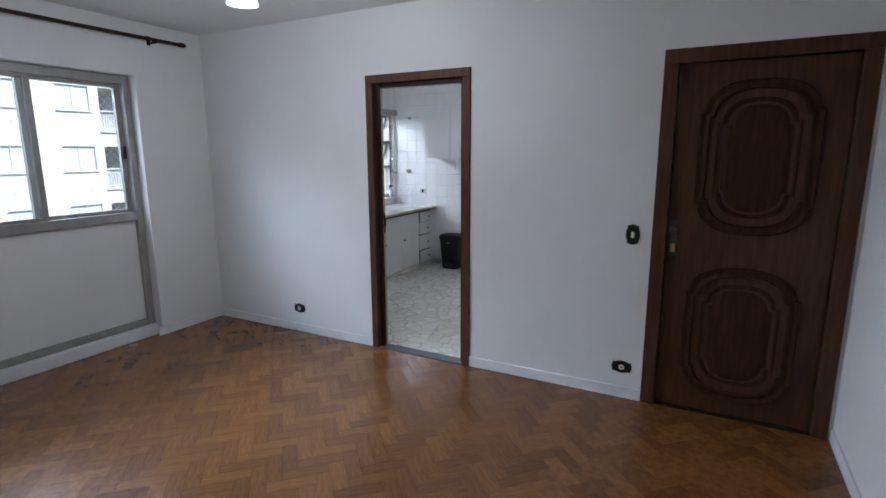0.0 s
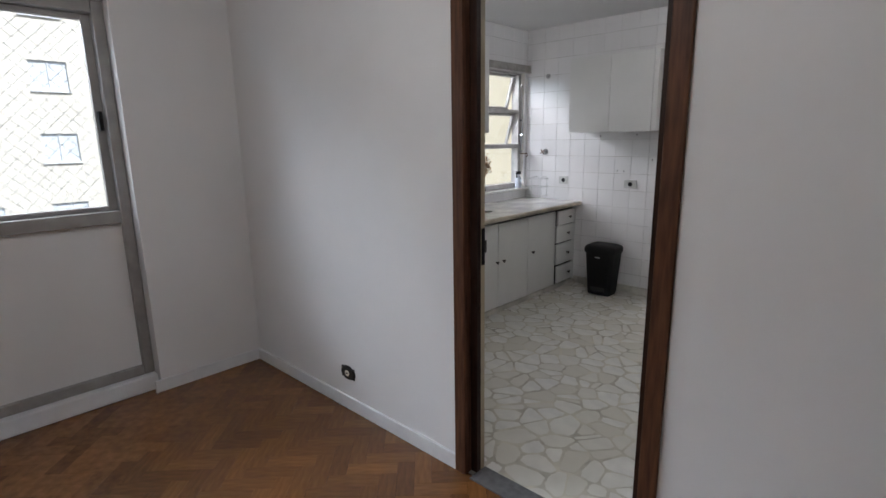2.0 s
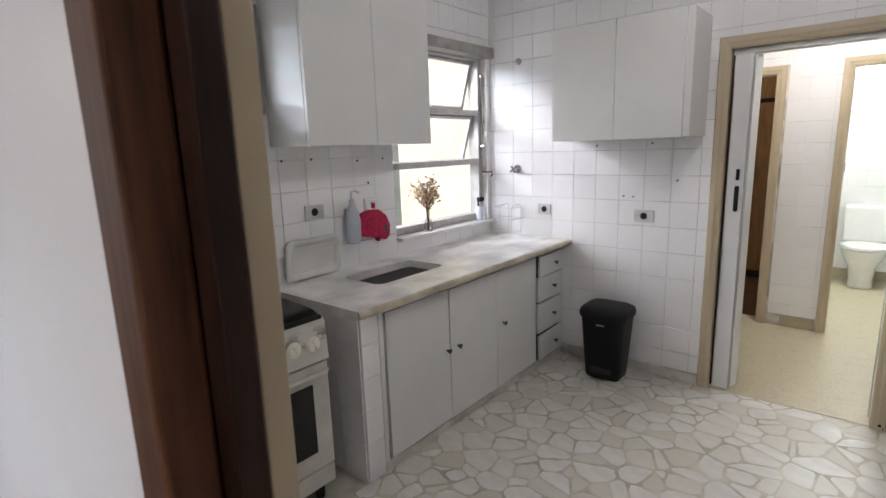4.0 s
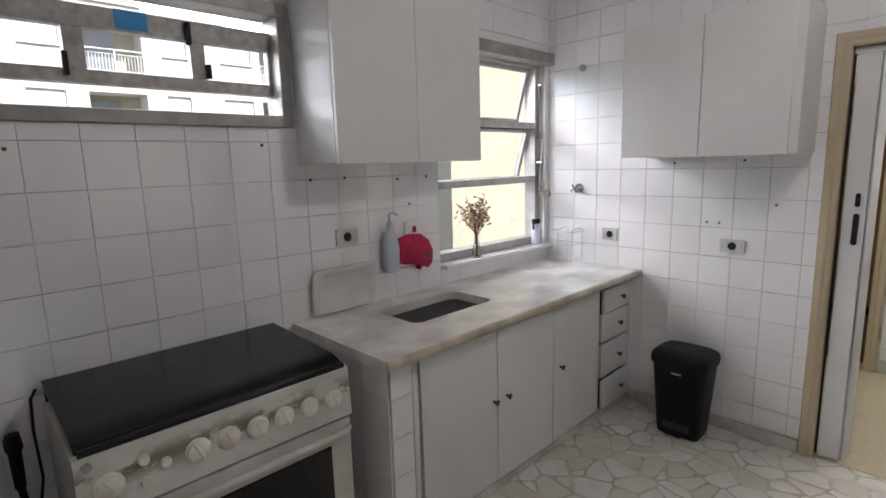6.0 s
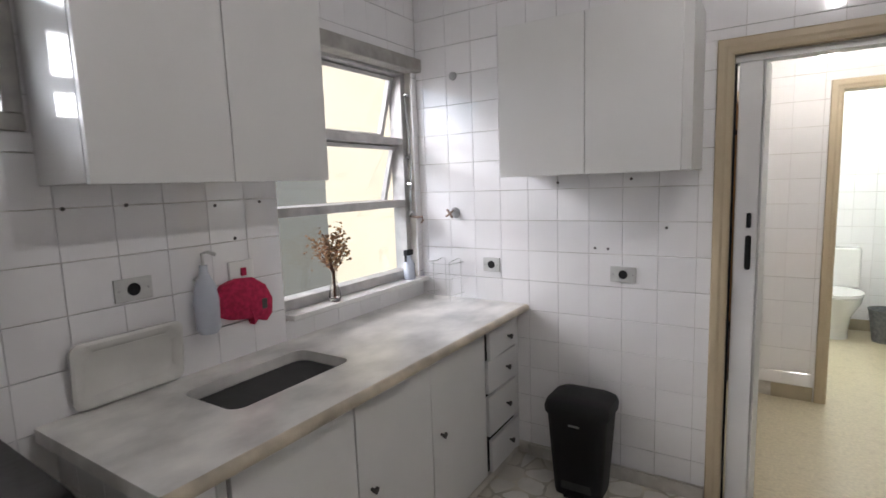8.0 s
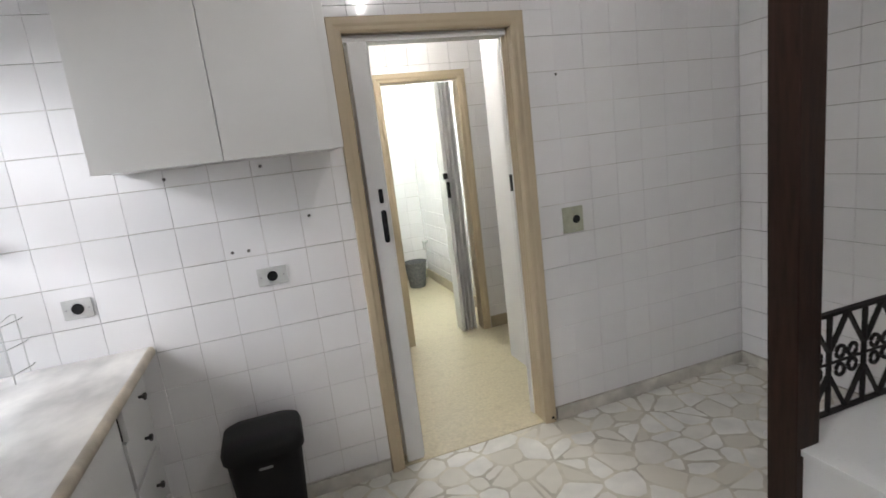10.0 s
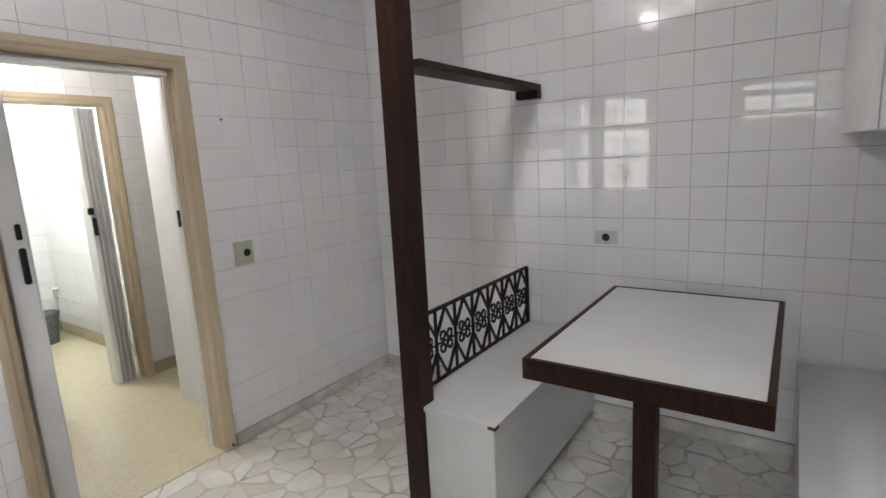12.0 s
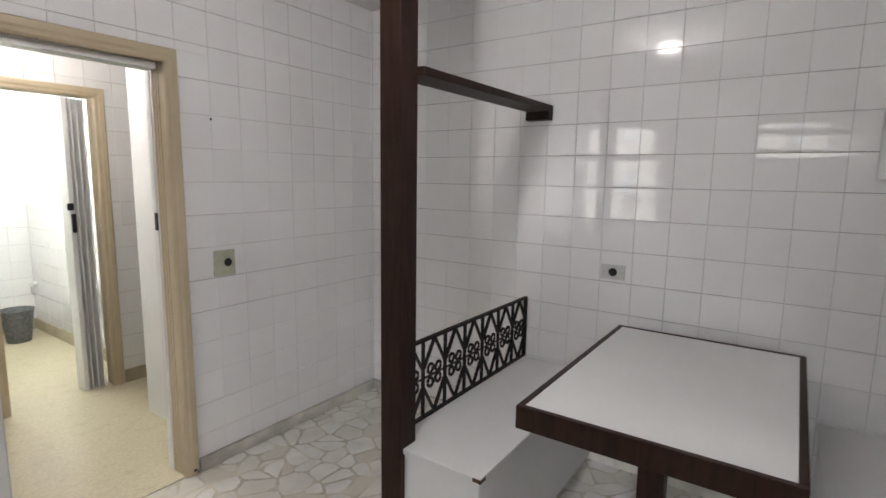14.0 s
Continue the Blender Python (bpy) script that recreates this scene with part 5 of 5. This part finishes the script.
def bench(y0, y1, x0, x1, label, chip=False):
    root = thing("bench", ((x0 + x1) / 2, (y0 + y1) / 2, 0), label, "bench", "breakfast benches")
    part("front_panel", B((x0 + 0.012, y0 + 0.010 if chip else y0, 0.03, x1, y0 + 0.028 if chip else y0 + 0.018, 0.452)) if chip else B((x0 + 0.012, y1 - 0.028, 0.03, x1, y1 - 0.010, 0.452)), LAM, root)
    part("end_panel", B((x0 + 0.010, y0 + 0.012, 0.0, x0 + 0.028, y1 - 0.012, 0.452), bev=0.001), LAM, root)
    part("back_panel", B((x0 + 0.030, y1 - 0.03, 0.0, x1, y1 - 0.012, 0.452)) if chip else B((x0 + 0.030, y0 + 0.012, 0.0, x1, y0 + 0.03, 0.452)), LAM, root)
    part("toe_kick", B((x0 + 0.04, y0 + 0.04, 0.0, x1 - 0.01, y1 - 0.04, 0.030)), LAMG, root)
    part("seat", B((x0, y0, 0.453, x1, y1, 0.472), bev=0.0015), LAM, root)
    if chip:
        part("chipped_corner", B((x0 - 0.0012, y0 - 0.0012, 0.4545, x0 + 0.035, y0 + 0.006, 0.4695), (x0 - 0.0012, y0 - 0.0012, 0.456, x0 + 0.006, y0 + 0.03, 0.4695), bev=0.001), WOODF, root, "chipped corner showing brown board")
    return root


bench(4.69, 5.125, PX - 0.028, XR - 0.016, "white laminate box bench with a chipped corner by the post", True)
bench(YS + 0.012, 3.785, -1.40, XR - 0.016, "white laminate box bench along the door wall")


def iron_panel(x0, x1, y, z0, z1, label, d=0.009, wide=0.0):
    """An iron back rest: flat bars in diamonds with ring clusters between them."""
    root = thing("bench_rail", ((x0 + x1) / 2, y, z0), label, "bench rail", "iron bench rails")
    bm = B((x0, y - d, z1 - 0.012, x1, y + d, z1), (x0, y - d, z0, x1, y + d, z0 + 0.008), (x0, y - d, z0 + 0.009, x0 + 0.012, y + d, z1 - 0.013), (x1 - 0.012, y - d, z0 + 0.009, x1, y + d, z1 - 0.013))
    part("border", bm, IRON, root)
    n = 7
    w = (x1 - x0) / n
    zm = (z0 + z1) / 2
    up, dn = zm + 0.040, zm - 0.040

    def bar(a, b, name="bar", t=0.0029):
        bm = bmesh.new()
        p, q = Vector((a[0], y, a[1])), Vector((b[0], y, b[1]))
        v = (q - p).normalized()
        nrm = Vector((-v.z, 0, v.x)) * (t + wide)
        vs = []
        for yy in (y - d * 0.8, y + d * 0.8):
            vs.append([bm.verts.new((c.x, yy, c.z)) for c in (p - nrm, q - nrm, q + nrm, p + nrm)])
        f, g = vs
        bm.faces.new(f)
        bm.faces.new(g[::-1])
        for k in range(4):
            j = (k + 1) % 4
            bm.faces.new((f[k], g[k], g[j], f[j]))
        part(name, bm, IRON, root)
    for k in range(n):
        xa, xm, xb = x0 + k * w, x0 + (k + 0.5) * w, x0 + (k + 1) * w
        bar((xm, z1 - 0.01), (xa + 0.004, up))
        bar((xm, z1 - 0.01), (xb - 0.004, up))
        bar((xa + 0.004, dn), (xm, z0 + 0.006))
        bar((xb - 0.004, dn), (xm, z0 + 0.006))
        if k:
            bar((xa, z1 - 0.01), (xa, z0 + 0.006), "upright", 0.0034)
        for sx in (-1, 1):
            for sz in (-1, 1):
                bm = bmesh.new()
                cx, cz, r = xm + sx * w * 0.175, zm + sz * 0.027, w * 0.150
                pts = []
                for q in range(16):
                    t = radians(-200 + 26 * q) * sx
                    rr = r * (1 - 0.024 * q)
                    pts.append((cx + sx * rr * math.cos(t) * 0.95, y, cz + rr * math.sin(t) * sz))
                tube(bm, pts, 0.0062 + wide * 0.5, 6)
                part("scroll", bm, IRON, root, smooth=True)
        part("boss", B((xa + 0.004, y - 0.004, zm - 0.003, xb - 0.004, y + 0.004, zm + 0.003), bev=0.001), IRON, root)
    return root


iron_panel(PX + 0.046, XR - 0.004, 5.095, 0.474, 0.805, "black wrought iron bench back with diamonds and scrolls")
iron_panel(-1.40, XR - 0.04, 3.388, 0.474, 0.855, "black wrought iron bench back with scrolls close to the wall", 0.013, 0.0035)

tb = thing("breakfast_table", (-0.94, 4.21, 0), "white topped table with a dark wooden rim, fixed to the wall", "table")
TX0, TX1, TY0, TY1 = -1.487, -0.415, 3.848, 4.572
part("tabletop", B((TX0 + 0.022, TY0 + 0.022, 0.735, TX1 - 0.022, TY1 - 0.022, 0.7595), bev=0.001), LAM, tb, "white laminate top")
for b in ((TX0, TY0, 0.688, TX0 + 0.0215, TY1, 0.761), (TX1 - 0.0215, TY0, 0.688, TX1, TY1, 0.761), (TX0 + 0.022, TY0, 0.688, TX1 - 0.022, TY0 + 0.0215, 0.761), (TX0 + 0.022, TY1 - 0.0215, 0.688, TX1 - 0.022, TY1, 0.761)):
    part("rim", B(b, bev=0.003), WOODT, tb, "dark wooden rim")
part("leg", B((-1.335, 4.172, 0.0, -1.275, 4.246, 0.690), bev=0.004), WOODT, tb, "dark wooden leg")
part("stretcher", B((-1.27, 4.185, 0.66, TX1 - 0.03, 4.235, 0.734), bev=0.003), WOODT, tb)
part("wall_cleat", B((TX1 + 0.001, 4.0, 0.69, XR - 0.002, 4.42, 0.735), bev=0.003), WOODT, tb)

# ---- hall, bathroom, bedroom ----
to = thing("toilet", (-1.74, 9.32, 0), "white ceramic toilet with closed lid in the bathroom", "toilet")
bm = bmesh.new()
loops = []
for z, a, b, dy in ((0.0, 0.10, 0.13, 0.03), (0.06, 0.095, 0.12, 0.03), (0.2, 0.11, 0.16, 0.0), (0.33, 0.17, 0.21, -0.03), (0.385, 0.18, 0.225, -0.03), (0.39, 0.15, 0.19, -0.03)):
    loops.append([bm.verts.new((-1.74 + a * math.cos(2 * math.pi * k / 24), 9.30 + dy + b * math.sin(2 * math.pi * k / 24), z)) for k in range(24)])
for a, b in zip(loops, loops[1:]):
    for k in range(24):
        bm.faces.new((a[k], a[(k + 1) % 24], b[(k + 1) % 24], b[k]))
bm.faces.new(loops[0][::-1])
bm.faces.new(loops[-1])
part("bowl", bm, CERAM, to, smooth=True)
bm = bmesh.new()
prism(bm, [(-1.74 + 0.185 * math.cos(2 * math.pi * k / 24), 9.27 + 0.23 * math.sin(2 * math.pi * k / 24)) for k in range(24)], 0.392, 0.415)
part("lid", bm, CERAM, to)
part("cistern", B((-1.92, 9.49, 0.40, -1.56, 9.618, 0.76), bev=0.02, seg=3), CERAM, to)
sv = thing("stop_valve", (-1.17, 9.55, 0.40), "small white stop valve and hose on the bathroom wall", "valve")
bm = bmesh.new()
lathe(bm, [(0.026, 0.0), (0.024, 0.012), (0.014, 0.02), (0.014, 0.05), (0.0, 0.052)], (0, 0, 0), 16, pose(0, 0, 0, 0, -90, 0))
bmesh.ops.translate(bm, vec=(-1.171, 9.55, 0.43), verts=bm.verts)
part("valve_body", bm, CERAM, sv, smooth=True)
bm = bmesh.new()
tube(bm, [(-1.21, 9.55, 0.43), (-1.212, 9.552, 0.38), (-1.206, 9.558, 0.34), (-1.18, 9.57, 0.33)], 0.007, 8)
part("hose", bm, PLATEW, sv, "thin white hose", True)
wb = thing("waste_basket", (-1.40, 9.30, 0), "grey wire mesh waste basket on the bathroom floor", "basket")
bm = bmesh.new()
lathe(bm, [(0.085, 0.0), (0.12, 0.27), (0.123, 0.27), (0.121, 0.275), (0.116, 0.27), (0.081, 0.004), (0.0, 0.004)], (-1.40, 9.30, 0), 28)
part("mesh_wall", bm, BASKET, wb, smooth=True)
bm = bmesh.new()
tube(bm, [(-1.40 + 0.122 * math.cos(2 * math.pi * k / 28), 9.30 + 0.122 * math.sin(2 * math.pi * k / 28), 0.275) for k in range(28)], 0.005, 6, closed=True)
part("rim", bm, BASKET, wb, smooth=True)
wd = thing("wardrobe", (-2.9, 9.55, 0), "light brown wooden wardrobe in the service bedroom", "wardrobe")
part("body", B((-3.6, 9.15, 0.08, -2.36, 9.75, 2.30), bev=0.003), WARD, wd)
part("plinth", B((-3.58, 9.17, 0.004, -2.38, 9.73, 0.08)), WOODJ, wd)
for a, b in ((-3.59, -3.19), (-3.185, -2.785), (-2.78, -2.37)):
    dr = part("door", B((a, 9.128, 0.10, b, 9.149, 1.78), bev=0.002), WARD, wd)
    part("knob", C((b - 0.04, 9.128, 1.0), (b - 0.04, 9.105, 1.0), 0.012), BRASS, dr, "small brass knob")
    part("top_door", B((a, 9.128, 1.83, b, 9.149, 2.28), bev=0.002), WARD, wd)
part("cornice_strip", B((-3.6, 9.120, 1.785, -2.36, 9.149, 1.825), bev=0.002), WOODJ, wd, "dark strip between upper and lower doors")

# ---- outside ----
structure("ground", B((-400, -400, -14.2, 400, 400, -14.0)), ASPH, "grey street ground far below the windows", "ground")
bl = thing("apartment_building", (-34, 12, -14), "pale rendered apartment building with balconies and shutters", "building")
FXX, ST, Z0 = -30.0, 3.15, -0.35
levels = range(-4, 4)
cols = [("w", 6.5 - 8.2, 7.9 - 8.2), ("b", 8.7 - 8.2, 11.1 - 8.2), ("w", 3.8, 4.8), ("w", 6.5, 7.9), ("b", 8.75, 11.1), ("w", 12.0, 13.1), ("w", 14.8, 16.4), ("b", 16.9, 19.3), ("w", 20.4, 21.4), ("w", 23.1, 24.6), ("b", 25.2, 27.6), ("w", 29.6, 30.3), ("w", 33.5, 34.2)]
bm = bmesh.new()
edges_y = [-12.0]
for kind, a, b in cols:
    bx(bm, FXX - 3.0, edges_y[-1], -14.0, FXX, a, 14.0)
    edges_y.append(b)
    for k in levels:
        za = Z0 + ST * k
        lo, hi = (za + 0.0, za + 2.25) if kind == "b" else (za + 0.96, za + 2.25)
        nxt = za + ST + (0.0 if kind == "b" else 0.96)
        bx(bm, FXX - 3.0, a, hi, FXX, b, min(nxt, 14.0))
    first = Z0 + ST * levels[0] + (0.0 if kind == "b" else 0.96)
    bx(bm, FXX - 3.0, a, -14.0, FXX, b, first)
bx(bm, FXX - 3.0, edges_y[-1], -14.0, FXX, 48.0, 14.0)
part("wall", bm, FACADE, bl)
part("core", B((-44, -12, -14, FXX - 3.05, 48, 14.0)), FACADE, bl)
part("roof", B((-44.3, -12.3, 14.02, FXX + 0.3, 48.3, 14.5)), FACADE, bl)
for kind, a, b in cols:
    for k in levels:
        za = Z0 + ST * k
        if kind == "w":
            wi = part("window", B((FXX - 0.16, a, za + 0.96, FXX - 0.10, b, za + 2.25)), FWIN, bl, "pale blue grey shuttered window")
            part("sill", B((FXX - 0.05, a - 0.06, za + 0.90, FXX + 0.08, b + 0.06, za + 0.955)), FRAIL, wi)
            part("mullion", B((FXX - 0.099, (a + b) / 2 - 0.03, za + 0.96, FXX - 0.05, (a + b) / 2 + 0.03, za + 2.25)), FRAIL, wi)
        else:
            bc = part("balcony", B((FXX - 1.3, a, za, FXX - 1.24, b, za + 2.25)), FACADEC, bl, "recessed balcony with metal railing")
            part("balcony_door", B((FXX - 1.235, a + 0.15, za + 0.02, FXX - 1.18, a + 1.5, za + 2.05)), FGLASS, bc, "dark balcony glass door")
            rb = B((FXX - 0.02, a, za + 0.98, FXX + 0.05, b, za + 1.04), (FXX - 0.01, a, za + 0.80, FXX + 0.03, b, za + 0.83), (FXX - 0.01, a, za + 0.06, FXX + 0.03, b, za + 0.10))
            y = a + 0.02
            while y < b - 0.02:
                bx(rb, FXX, y, za + 0.10, FXX + 0.02, y + 0.03, za + 0.80)
                y += 0.13
            bx(rb, FXX - 0.02, (a + b) / 2 - 0.03, za, FXX + 0.05, (a + b) / 2 + 0.03, za + 1.0)
            part("railing", rb, FRAIL, bc, "white metal balcony railing")
            part("slab_edge", B((FXX - 0.02, a - 0.1, za - 0.14, FXX + 0.09, b + 0.1, za - 0.002)), FRAIL, bc)
wg = thing("cream_building", (-14, 18, -14), "plain cream rendered building wall near the sink window", "building")
part("wall", B((-18.0, 11.46, -14.0, -10.0, 30.0, 10.0)), FACADEC, wg)
part("roof", B((-18.2, 11.3, 10.02, -9.8, 30.2, 10.3)), FACADE, wg)


# ---- pieces of walls and floors ----
tile_wall(wall_far, XL, XR, 0.066, HK, -2.50, lambda u, z: pose(u, YF + 0.006, z), [(-2.441, 0, -1.577, 1.970)], lambda u, z: u > -3.5 and z < 2.3)
tile_wall(wall_nook, -YF, -YS - 0.006, 0.066, HK, -4.553, lambda u, z: pose(XR + 0.006, -u, z, 0, 0, -90), [], lambda u, z: z > 0.3, joint=0.0012)
tile_wall(wall_sink, YK + 0.006, YF, 0.0, HK, 3.522, lambda u, z: pose(XL - 0.006, u, z, 0, 0, 90),
          [(Y1A, W1Z0, Y1B, W1Z1), (Y2A, W2Z0, Y2B, W2Z1)], lambda u, z: z > 0.7 or u < 4.4, 0.035)
tile_wall(wall_south, -XR, 1.366, 0.066, HK, 0.32 + 0.153, lambda u, z: pose(-u, YS + 0.001, z, 0, 0, 180), [], lambda u, z: u < 1.37)
tile_wall(wall_south, 2.224, 3.92, 0.066, HK, 2.224, lambda u, z: pose(-u, YK + 0.001, z, 0, 0, 180), [], lambda u, z: False)
tile_wall(wall_hall, -3.48, XR, 0.092, HK, -2.0, lambda u, z: pose(u, YH + 0.001, z), [(-1.974, 0, -1.286, 1.964), (-3.042, 0, -2.283, 1.957)], lambda u, z: -2.3 < u < -1.0)

tile_wall(wall_bath_east, -9.62, -YH - 0.14, 0.10, HK, -9.62, lambda u, z: pose(-1.164, -u, z, 0, 0, -90), [], lambda u, z: False)
tile_wall(wall_bath_end, -2.219, -1.17, 0.10, HK, -1.17, lambda u, z: pose(u, 9.626, z), [], lambda u, z: False)


def clip(poly, x0, y0, x1, y1):
    for a, s, lim in ((0, 1, x0), (0, -1, -x1), (1, 1, y0), (1, -1, -y1)):
        out = []
        for i, p in enumerate(poly):
            q = poly[(i + 1) % len(poly)]
            dp, dq = s * p[a] - lim, s * q[a] - lim
            if dp >= 0:
                out.append(p)
            if (dp > 0) != (dq > 0) and abs(dp - dq) > 1e-9:
                f = dp / (dp - dq)
                out.append((p[0] + f * (q[0] - p[0]), p[1] + f * (q[1] - p[1])))
        poly = out
        if len(poly) < 3:
            return []
    return poly


def slab(bm, poly, z0, z1, e=0.0012, tilt=0.0):
    """A flat piece with softened top edges."""
    cx, cy = sum(p[0] for p in poly) / len(poly), sum(p[1] for p in poly) / len(poly)
    ax, ay = random.uniform(-tilt, tilt), random.uniform(-tilt, tilt)
    lift = lambda p: ax * (p[0] - cx) + ay * (p[1] - cy)
    def inward(p):
        d = math.hypot(p[0] - cx, p[1] - cy) or 1
        return (p[0] + (cx - p[0]) / d * e, p[1] + (cy - p[1]) / d * e)
    lo = [bm.verts.new((*p, z0)) for p in poly]
    mi = [bm.verts.new((*p, z1 - e + lift(p))) for p in poly]
    hi = [bm.verts.new((*inward(p), z1 + lift(p))) for p in poly]
    for i in range(len(poly)):
        j = (i + 1) % len(poly)
        bm.faces.new((lo[i], lo[j], mi[j], mi[i]))
        bm.faces.new((mi[i], mi[j], hi[j], hi[i]))
    bm.faces.new(hi)


def single_piece(name, poly, z0, z1, material, parent, turn=0.0, **k):
    bm = bmesh.new()
    cx, cy = sum(p[0] for p in poly) / len(poly), sum(p[1] for p in poly) / len(poly)
    c, s = math.cos(-turn), math.sin(-turn)
    slab(bm, [(c * (x - cx) - s * (y - cy), s * (x - cx) + c * (y - cy)) for x, y in poly], z0, z1, **k)
    me = bpy.data.meshes.new(name)
    bmesh.ops.recalc_face_normals(bm, faces=bm.faces)
    bm.to_mesh(me)
    bm.free()
    me.materials.append(material)
    ob = new(name, me)
    ob.parent, ob.location, ob.rotation_euler = parent, (cx, cy, 0), (0, 0, turn)
    return ob


# herringbone parquet
random.seed(5)
PL, PW = 0.225, 0.075
rest, made = bmesh.new(), 0
blocks = []
for i in range(-75, 76):
    for j in range(-28, 29):
        ox, oy = i * PW + j * PL, i * PW - j * PL
        for b in ((ox, oy, ox + PL, oy + PW), (ox, oy + PW, ox + PW, oy + PW + PL)):
            g = 0.0003
            c, s = math.cos(radians(45)), math.sin(radians(45))
            quad = [(b[0] + g, b[1] + g), (b[2] - g, b[1] + g), (b[2] - g, b[3] - g), (b[0] + g, b[3] - g)]
            quad = [(c * x - s * y - 1.6, s * x + c * y + 0.4) for x, y in quad]
            p = clip(quad, -4.0 if quad[0][1] > 2.5 else -4.05, -2.7, 0.80, YD)
            if len(p) >= 3:
                blocks.append((p, radians(45 if b[2] - b[0] > b[3] - b[1] else 135)))
for p, turn in sorted(blocks, key=lambda p: math.hypot(p[0][0][0] + 1.9, p[0][0][1] - 2.5)):
    area = 0.5 * abs(sum(p[k][0] * p[(k + 1) % len(p)][1] - p[(k + 1) % len(p)][0] * p[k][1] for k in range(len(p))))
    if area < 0.0004:
        continue
    if made < 298:
        single_piece("parquet_block", p, -0.013, random.uniform(-0.0004, 0.0), PARQ, floor_living, turn, e=0.0004, tilt=0.0004)
        made += 1
    else:
        slab(rest, p, -0.013, random.uniform(-0.0004, 0.0), e=0.0004, tilt=0.0004)
tagged(part("parquet_field", rest, PARQ_S, floor_living), kind="stuff")

# broken marble pieces
random.seed(11)
rest, made = bmesh.new(), 0
fx0, fy0, fx1, fy1 = -3.34, YD + 0.092, XR, YF
seeds = []
step = 0.119
for a in range(-2, 32):
    for b in range(-2, 33):
        seeds.append((fx0 + (a + random.uniform(-0.15, 1.15)) * step, fy0 + (b + random.uniform(-0.15, 1.15)) * step * 0.92, random.uniform(-0.0022, 0.0022)))
cells = []
for s in seeds:
    if not (fx0 - 0.1 < s[0] < fx1 + 0.1 and fy0 - 0.1 < s[1] < fy1 + 0.1):
        continue
    gap = random.uniform(0.0022, 0.0085)
    poly = [(s[0] - 0.3, s[1] - 0.3), (s[0] + 0.3, s[1] - 0.3), (s[0] + 0.3, s[1] + 0.3), (s[0] - 0.3, s[1] + 0.3)]
    for o in seeds:
        dx, dy = o[0] - s[0], o[1] - s[1]
        d = math.hypot(dx, dy)
        if 0 < d < 0.5:
            lim = d / 2 + (s[2] - o[2]) / (2 * max(d, 0.05)) - gap
            out = []
            for k, p in enumerate(poly):
                q = poly[(k + 1) % len(poly)]
                dp = lim - ((p[0] - s[0]) * dx + (p[1] - s[1]) * dy) / d
                dq = lim - ((q[0] - s[0]) * dx + (q[1] - s[1]) * dy) / d
                if dp >= 0:
                    out.append(p)
                if (dp > 0) != (dq > 0):
                    f = dp / (dp - dq)
                    out.append((p[0] + f * (q[0] - p[0]), p[1] + f * (q[1] - p[1])))
            poly = out
            if len(poly) < 3:
                break
    if len(poly) < 3:
        continue
    # knock the corners off unevenly
    rough_poly = []
    for k, p in enumerate(poly):
        a, b = poly[k - 1], poly[(k + 1) % len(poly)]
        f = random.uniform(0.10, 0.30)
        rough_poly.append((p[0] + f * (a[0] - p[0]), p[1] + f * (a[1] - p[1])))
        rough_poly.append((p[0] + f * (b[0] - p[0]), p[1] + f * (b[1] - p[1])))
        if math.hypot(b[0] - p[0], b[1] - p[1]) > 0.05:
            g, k = random.uniform(0.4, 0.6), random.uniform(0.0, 0.07)
            q = (p[0] + g * (b[0] - p[0]), p[1] + g * (b[1] - p[1]))
            rough_poly.append((q[0] + k * (s[0] - q[0]), q[1] + k * (s[1] - q[1])))
    p = clip(rough_poly, fx0, fy0, fx1, fy1)
    if len(p) >= 3:
        cells.append(p)
for p in sorted(cells, key=lambda p: math.hypot(p[0][0] + 2.1, p[0][1] - 4.9)):
    area = 0.5 * abs(sum(p[k][0] * p[(k + 1) % len(p)][1] - p[(k + 1) % len(p)][0] * p[k][1] for k in range(len(p))))
    if area < 0.0006:
        continue
    h = random.uniform(-0.0002, 0.0003)
    if made < 298:
        single_piece("marble_piece", p, -0.012, h, MARB, floor_kitchen, e=0.0008, tilt=0.003)
        made += 1
    else:
        slab(rest, p, -0.012, h, e=0.0008, tilt=0.003)
tagged(part("marble_field", rest, MARB_S, floor_kitchen), kind="stuff")
